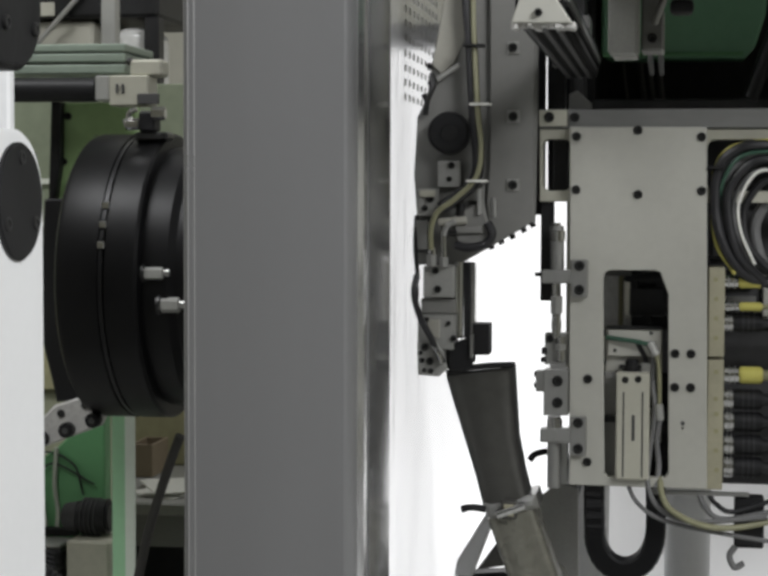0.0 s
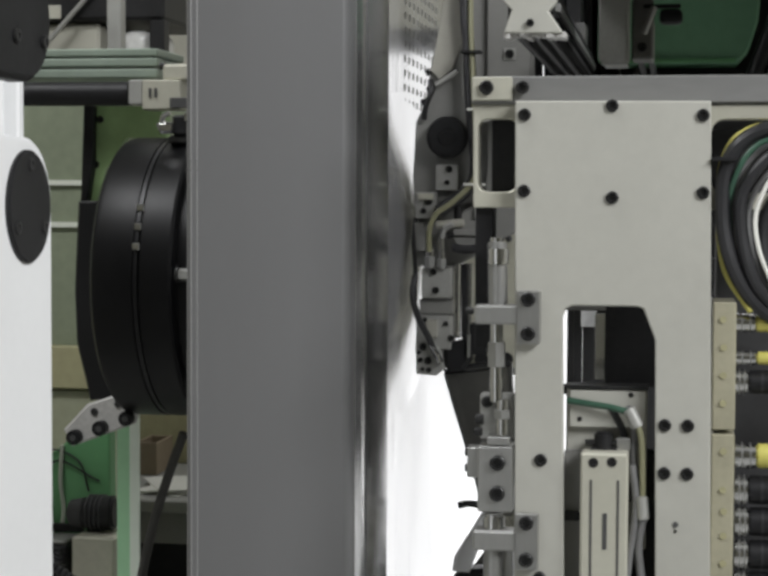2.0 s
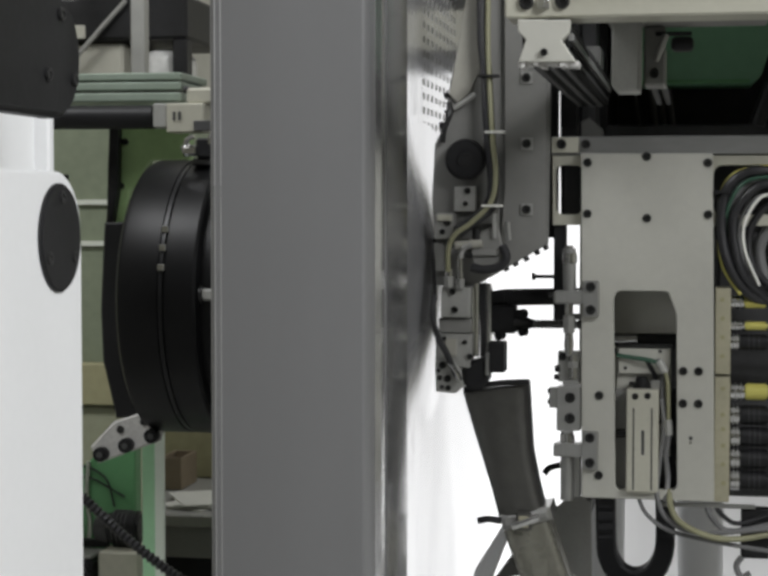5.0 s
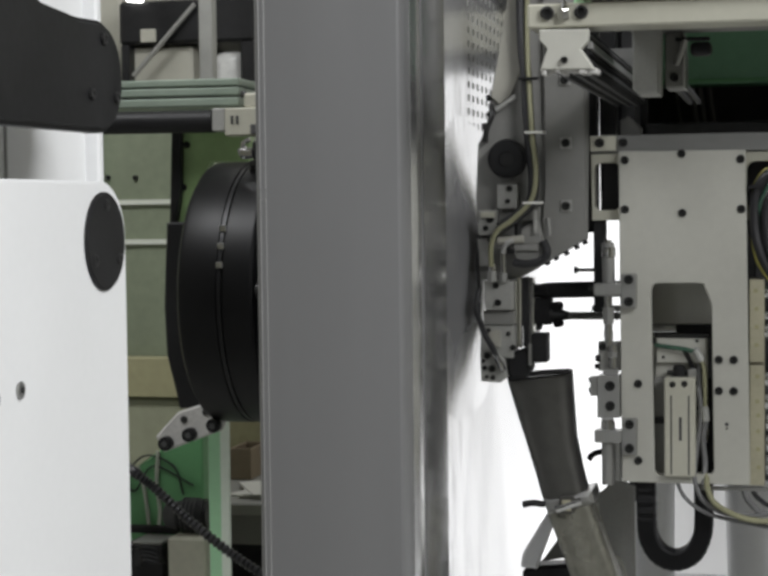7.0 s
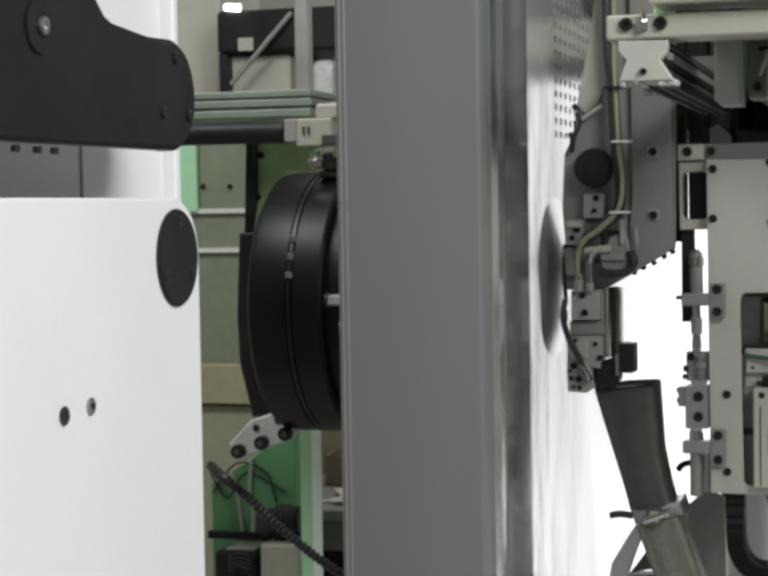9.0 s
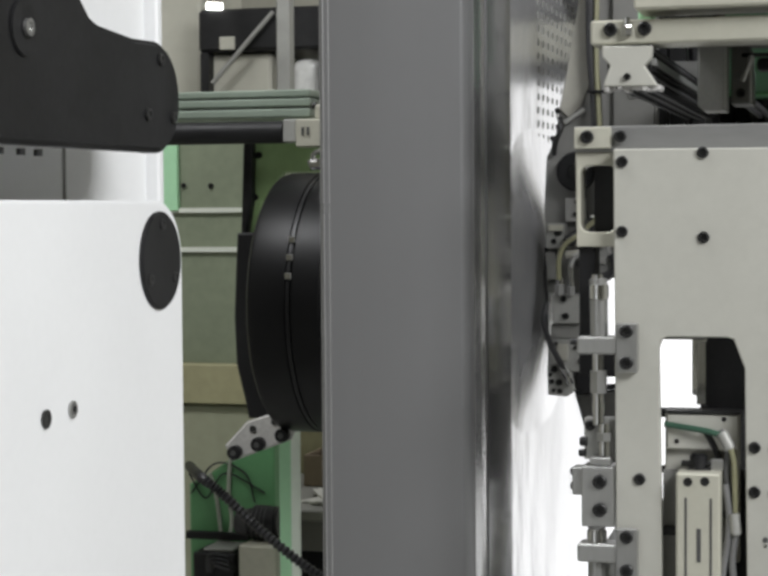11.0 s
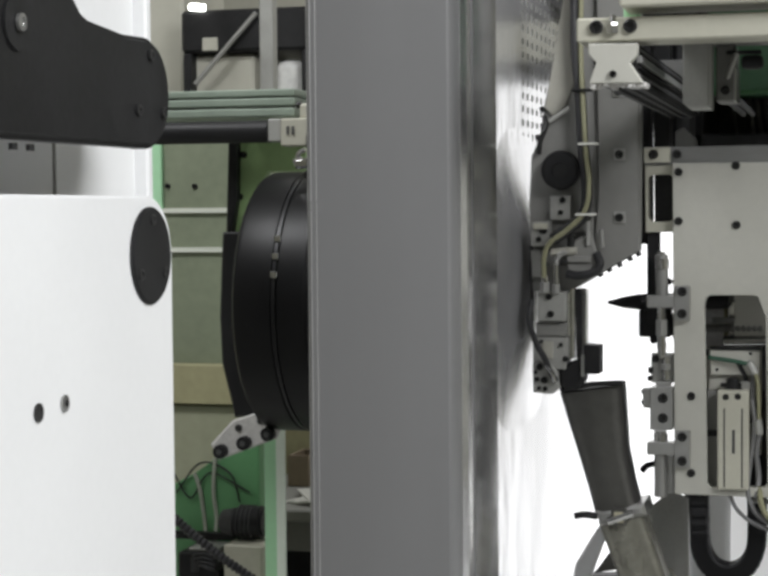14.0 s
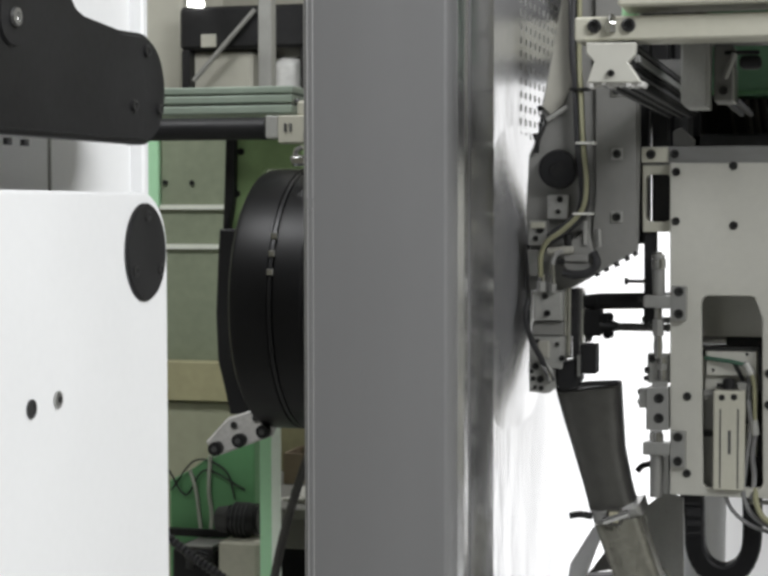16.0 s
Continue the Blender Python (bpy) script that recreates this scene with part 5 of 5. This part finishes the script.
        tl = tube(B(), [(x + 0.05, y, z), (x + 0.09, y, z), (x + 0.13, y + 0.02, z - 0.01), (x + 0.2, y + 0.06, z + 0.02)], r * 0.62)
        part("tail", tl, HOSE if m is RUBBER else YELLOWC, g)
    # loops of cable by the plate
    for pts, r, m, lab in (
        ([(0.100, 2.345, 1.460), (0.049, 2.340, 1.460), (0.018, 2.338, 1.434), (0.012, 2.338, 1.382), (0.024, 2.338, 1.331), (0.052, 2.345, 1.292), (0.091, 2.360, 1.278)], 0.0075, HOSE, "thick black cable"),
        ([(0.101, 2.360, 1.449), (0.056, 2.355, 1.451), (0.026, 2.350, 1.421), (0.021, 2.350, 1.376), (0.035, 2.350, 1.324), (0.068, 2.360, 1.281)], 0.006, GREYHOSE, "grey cable"),
        ([(0.100, 2.350, 1.470), (0.037, 2.350, 1.462), (0.012, 2.350, 1.434), (0.008, 2.350, 1.382), (0.015, 2.350, 1.330), (0.039, 2.340, 1.292)], 0.0026, YELLOW, "yellow cable"),
        ([(0.099, 2.334, 1.455), (0.046, 2.333, 1.448), (0.022, 2.332, 1.415), (0.019, 2.345, 1.376), (0.031, 2.348, 1.324), (0.058, 2.350, 1.292)], 0.0026, GREENC, "green cable"),
        ([(0.101, 2.352, 1.431), (0.063, 2.350, 1.428), (0.038, 2.348, 1.395), (0.038, 2.348, 1.356), (0.058, 2.352, 1.311), (0.091, 2.360, 1.285)], 0.003, GREYHOSE, "light grey cable"),
        ([(0.100, 2.338, 1.441), (0.062, 2.336, 1.441), (0.032, 2.334, 1.408), (0.029, 2.334, 1.370), (0.043, 2.336, 1.318), (0.077, 2.350, 1.282)], 0.006, HOSE, "black cable"),
        ([(0.100, 2.345, 1.418), (0.072, 2.345, 1.412), (0.050, 2.345, 1.376), (0.056, 2.345, 1.331), (0.090, 2.350, 1.292)], 0.005, HOSE, "black cable"),
        ([(0.099, 2.330, 1.428), (0.065, 2.330, 1.426), (0.043, 2.330, 1.389), (0.045, 2.330, 1.350), (0.064, 2.335, 1.305)], 0.0022, WPLASTIC, "thin white cable"),
        ([(0.102, 2.370, 1.409), (0.077, 2.370, 1.383), (0.065, 2.370, 1.350), (0.078, 2.370, 1.304), (0.104, 2.370, 1.291)], 0.008, GREYHOSE, "thick grey cable"),
    ):
        part("cable_loop", tube(B(), pts, r), m, g, lab)
    part("cable_tie", box(B(), 0.002, 0.024, 2.324, 2.345, 1.431, 1.435, 0.0005), RUBBER, g)
    part("back_box", box(B(), 0.010, 0.5, 2.45, 2.55, 0.994, 1.375, 0.003), DARK, g, "dark terminal box")
    # drag chain hanging below in a loop
    ch = part("drag_chain", tube(B(), [(-0.142, 2.360, 0.995), (-0.143, 2.360, 0.955)], 0.004), RUBBER, g, "black cable drag chain")
    path = smooth_path([(-0.146, 2.370, 1.004), (-0.145, 2.370, 0.953), (-0.142, 2.370, 0.919), (-0.127, 2.370, 0.894), (-0.102, 2.370, 0.885), (-0.077, 2.370, 0.896), (-0.063, 2.370, 0.922), (-0.060, 2.370, 0.956), (-0.061, 2.370, 1.006)], 3)
    bmc = B()
    box(bmc, -0.0145, 0.0125, -0.02, 0.02, -0.0145, 0.0145, 0.003)
    me = bpy.data.meshes.new("link")
    bmc.to_mesh(me)
    bmc.free()
    me.materials.append(RUBBER)
    for i in range(len(path) - 1):
        c, d = (path[i] + path[i + 1]) / 2, path[i + 1] - path[i]
        ob = new("link", me)
        ob.rotation_euler = (0, -math.atan2(d.z, d.x) + math.pi / 2, 0)
        ob.location = c
        HOME[ob] = c
        ob.parent = ch
        ob.matrix_parent_inverse = Matrix.Translation(-HOME[ch])
    return g, sl


CARRIAGE_T, SLIDE_T = carriage()


# ---- carrier plate that comes in between head and carriage ----
def carrier_plate():
    g = thing("carrier_plate", (-0.15, 2.557, 1.13), "beige worn carrier plate with two black ring nuts", "carrier plate")
    part("plate", prism(B(), [(-0.196, 1.133), (-0.112, 1.129), (-0.112, 1.46), (-0.196, 1.46)], 2.552, 2.562, 0.002), STANDM, g)
    part("lower_bar", box(B(), -0.194, -0.114, 2.546, 2.552, 1.131, 1.140, 0.001), HEAD, g)
    for x in (-0.166, -0.1285):
        ring = B()
        lathe_x(ring, 0, 0, [(-0.004, 0.0055), (-0.004, 0.0105), (0.004, 0.0105), (0.004, 0.0055)], 20)
        bmesh.ops.transform(ring, matrix=Matrix.Translation((x, 2.546, 1.153)) @ Matrix.Rotation(radians(90), 4, "Z"), verts=ring.verts)
        part("ring_nut", ring, RUBBER, g, "black ring nut")
    return g


TRANSFER_T = carrier_plate()


# ---- gripper that reaches from behind the carriage into the head ----
def gripper():
    Y = 2.44
    g = thing("gripper", (-0.15, Y, 1.25), "black gripper with tapered nose and pale slab", "gripper")
    part("slab", prism(B(), [(-0.159, 1.292), (-0.015, 1.294), (-0.015, 1.230), (-0.159, 1.229)], Y, Y + 0.012, 0.001), PLATE, g, "pale aluminium slab")
    part("under_bar", box(B(), -0.175, -0.029, 2.445, 2.47, 1.211, 1.228, 0.001), BLACK, g)
    part("chrome_pin", cyl(B(), (-0.175, 2.440, 1.221), (-0.105, 2.440, 1.223), 0.006, seg=14), CHROME, g)
    part("arm", cyl(B(), (-0.298, 2.440, 1.280), (-0.167, 2.440, 1.283), 0.0125, seg=20, bevel=0.001), BLACK, g)
    part("collar", cyl(B(), (-0.327, 2.440, 1.279), (-0.298, 2.440, 1.280), 0.0085, 0.0125, seg=20), BLACK, g)
    part("nose", cyl(B(), (-0.349, 2.440, 1.279), (-0.327, 2.440, 1.279), 0.0025, 0.008, seg=16), BLACK, g)
    part("stop_pin", cyl(B(), (-0.256, 2.44, 1.311), (-0.20, 2.44, 1.311), 0.0028, seg=12), BLACK, g)
    part("pin_head", cyl(B(), (-0.258, 2.44, 1.311), (-0.253, 2.44, 1.311), 0.0055, seg=12), BLACK, g)
    part("black_step", box(B(), -0.160, -0.114, 2.454, 2.47, 1.255, 1.285, 0.001), BLACK, g)
    return g


def lower_jaw():
    g = thing("gripper_jaw", (-0.2, 2.44, 1.22), "black lower gripper jaw on a spring rod", "gripper jaw")
    part("jaw_block", box(B(), -0.341, -0.292, 2.43, 2.46, 1.227, 1.269, 0.003), BLACK, g)
    for x, z, r in ((-0.335, 1.272, 0.006), (-0.318, 1.224, 0.007), (-0.300, 1.273, 0.005), (-0.286, 1.256, 0.0075), (-0.284, 1.229, 0.006)):
        part("jaw_screw", cyl(B(), (x, 2.428, z), (x + 0.004, 2.45, z), r, seg=12, bevel=0.001), RUBBER, g)
    part("jaw_taper", cyl(B(), (-0.295, 2.445, 1.243), (-0.264, 2.445, 1.241), 0.015, 0.005, seg=16), BLACK, g)
    part("spring_rod", tube(B(), [(-0.269, 2.445, 1.241), (-0.236, 2.445, 1.241), (-0.204, 2.445, 1.241), (-0.157, 2.445, 1.241)], 0.0052, n=12, ribs=0.45), BARM, g)
    part("comb", box(B(), -0.232, -0.168, 2.443, 2.452, 1.248, 1.257, 0.0005), BARM, g)
    return g


GRIPPER_T = gripper()
JAW_T = lower_jaw()


# ---- what moves, and when ----
def motions():
    out = 0.754
    shift(CARRIAGE_T, [(t, 0, -out * k, 0) for t, k in ((0, 0), (0.3, 0), (0.4, 0.11), (0.5, 0.36), (0.6, 0.68), (0.7, 0.9), (0.8, 0.98), (0.9, 1), (2.8, 1), (2.9, 0.99), (3.0, 0.93), (3.1, 0.6), (3.2, 0.23), (3.3, 0.05), (3.4, 0), (9.6, 0), (9.7, 0.12), (9.8, 0.34), (9.9, 0.68), (10.0, 0.91), (10.1, 0.99), (10.2, 1), (12.1, 1), (12.2, 0.99), (12.3, 0.94), (12.4, 0.68), (12.5, 0.34), (12.6, 0.08), (12.7, 0), (16, 0))])
    shift(SLIDE_T, [(t, 0, 0, 0.078 * k) for t, k in ((0, 0), (2.1, 0), (2.2, 0.6), (2.3, 1), (2.55, 1), (2.65, 0.5), (2.8, 0), (16, 0))])
    shift(DRUM_T, [(t, x, 0, 0) for t, x in ((0, -0.044), (0.5, -0.028), (0.8, -0.01), (1.0, 0), (8.3, 0), (8.5, -0.006), (9.0, -0.03), (9.5, -0.043), (9.8, -0.02), (10.0, -0.001), (10.2, 0), (16, 0))])
    for ob in (CLAMP_T, *CARRIED):
        shift(ob, [(t, x, 0, 0) for t, x in ((0, -0.044), (0.5, -0.028), (0.8, -0.01), (1.0, 0), (8.3, 0), (8.5, -0.006), (9.0, -0.03), (9.5, -0.043), (9.8, -0.02), (10.0, -0.001), (10.2, 0), (16, 0))])
    shift(GRIPPER_T, [(t, x, 0, 0) for t, x in ((0, 0.24), (3.4, 0.24), (4.2, 0.1), (4.9, 0), (8.35, 0), (8.5, 0.021), (8.6, 0.1), (8.75, 0.21), (8.9, 0.24), (13.2, 0.24), (13.5, 0.17), (14.0, 0.06), (14.3, 0.012), (14.5, 0), (16, 0))])
    shift(JAW_T, [(t, x, 0, 0) for t, x in ((0, 0.24), (3.5, 0.24), (4.3, 0.12), (5.1, 0.005), (5.3, 0), (8.3, 0), (8.5, 0.064), (8.7, 0.19), (8.9, 0.24), (13.2, 0.24), (13.6, 0.18), (14.0, 0.1), (14.5, 0.037), (15.0, 0), (16, 0))])

    shift(TRANSFER_T, [(t, x, 0, 0) for t, x in ((0, 0), (1.05, 0), (1.12, -0.075), (1.2, -0.15), (2.15, -0.15), (2.25, -0.075), (2.33, 0), (16, 0))])
    shift(SKIN_T, [(t, x, 0, 0) for t, x in ((0, -0.038), (0.5, -0.026), (0.8, -0.009), (1.0, 0), (8.5, 0), (8.7, -0.008), (9.0, -0.018), (9.5, -0.027), (9.8, -0.014), (10.0, -0.001), (10.2, 0), (16, 0))])
    shift(SPIRAL_T, [(t, x, 0, 0) for t, x in ((0, -0.2), (3.2, -0.2), (3.8, -0.15), (4.6, -0.02), (5.3, 0), (12.3, 0), (12.6, -0.06), (13.0, -0.125), (13.5, -0.2), (14.0, -0.12), (14.5, -0.17), (15.0, -0.2), (16, -0.175))])
    shift(DARKHOSE_T, [(t, x, 0, 0) for t, x in ((0, 0), (2.0, 0), (2.5, 0.02), (3.0, 0.06), (3.6, 0.13), (5.3, 0.15), (13.8, 0.15), (14.2, 0.12), (14.6, 0.04), (15.0, -0.01), (16, -0.01))])


motions()
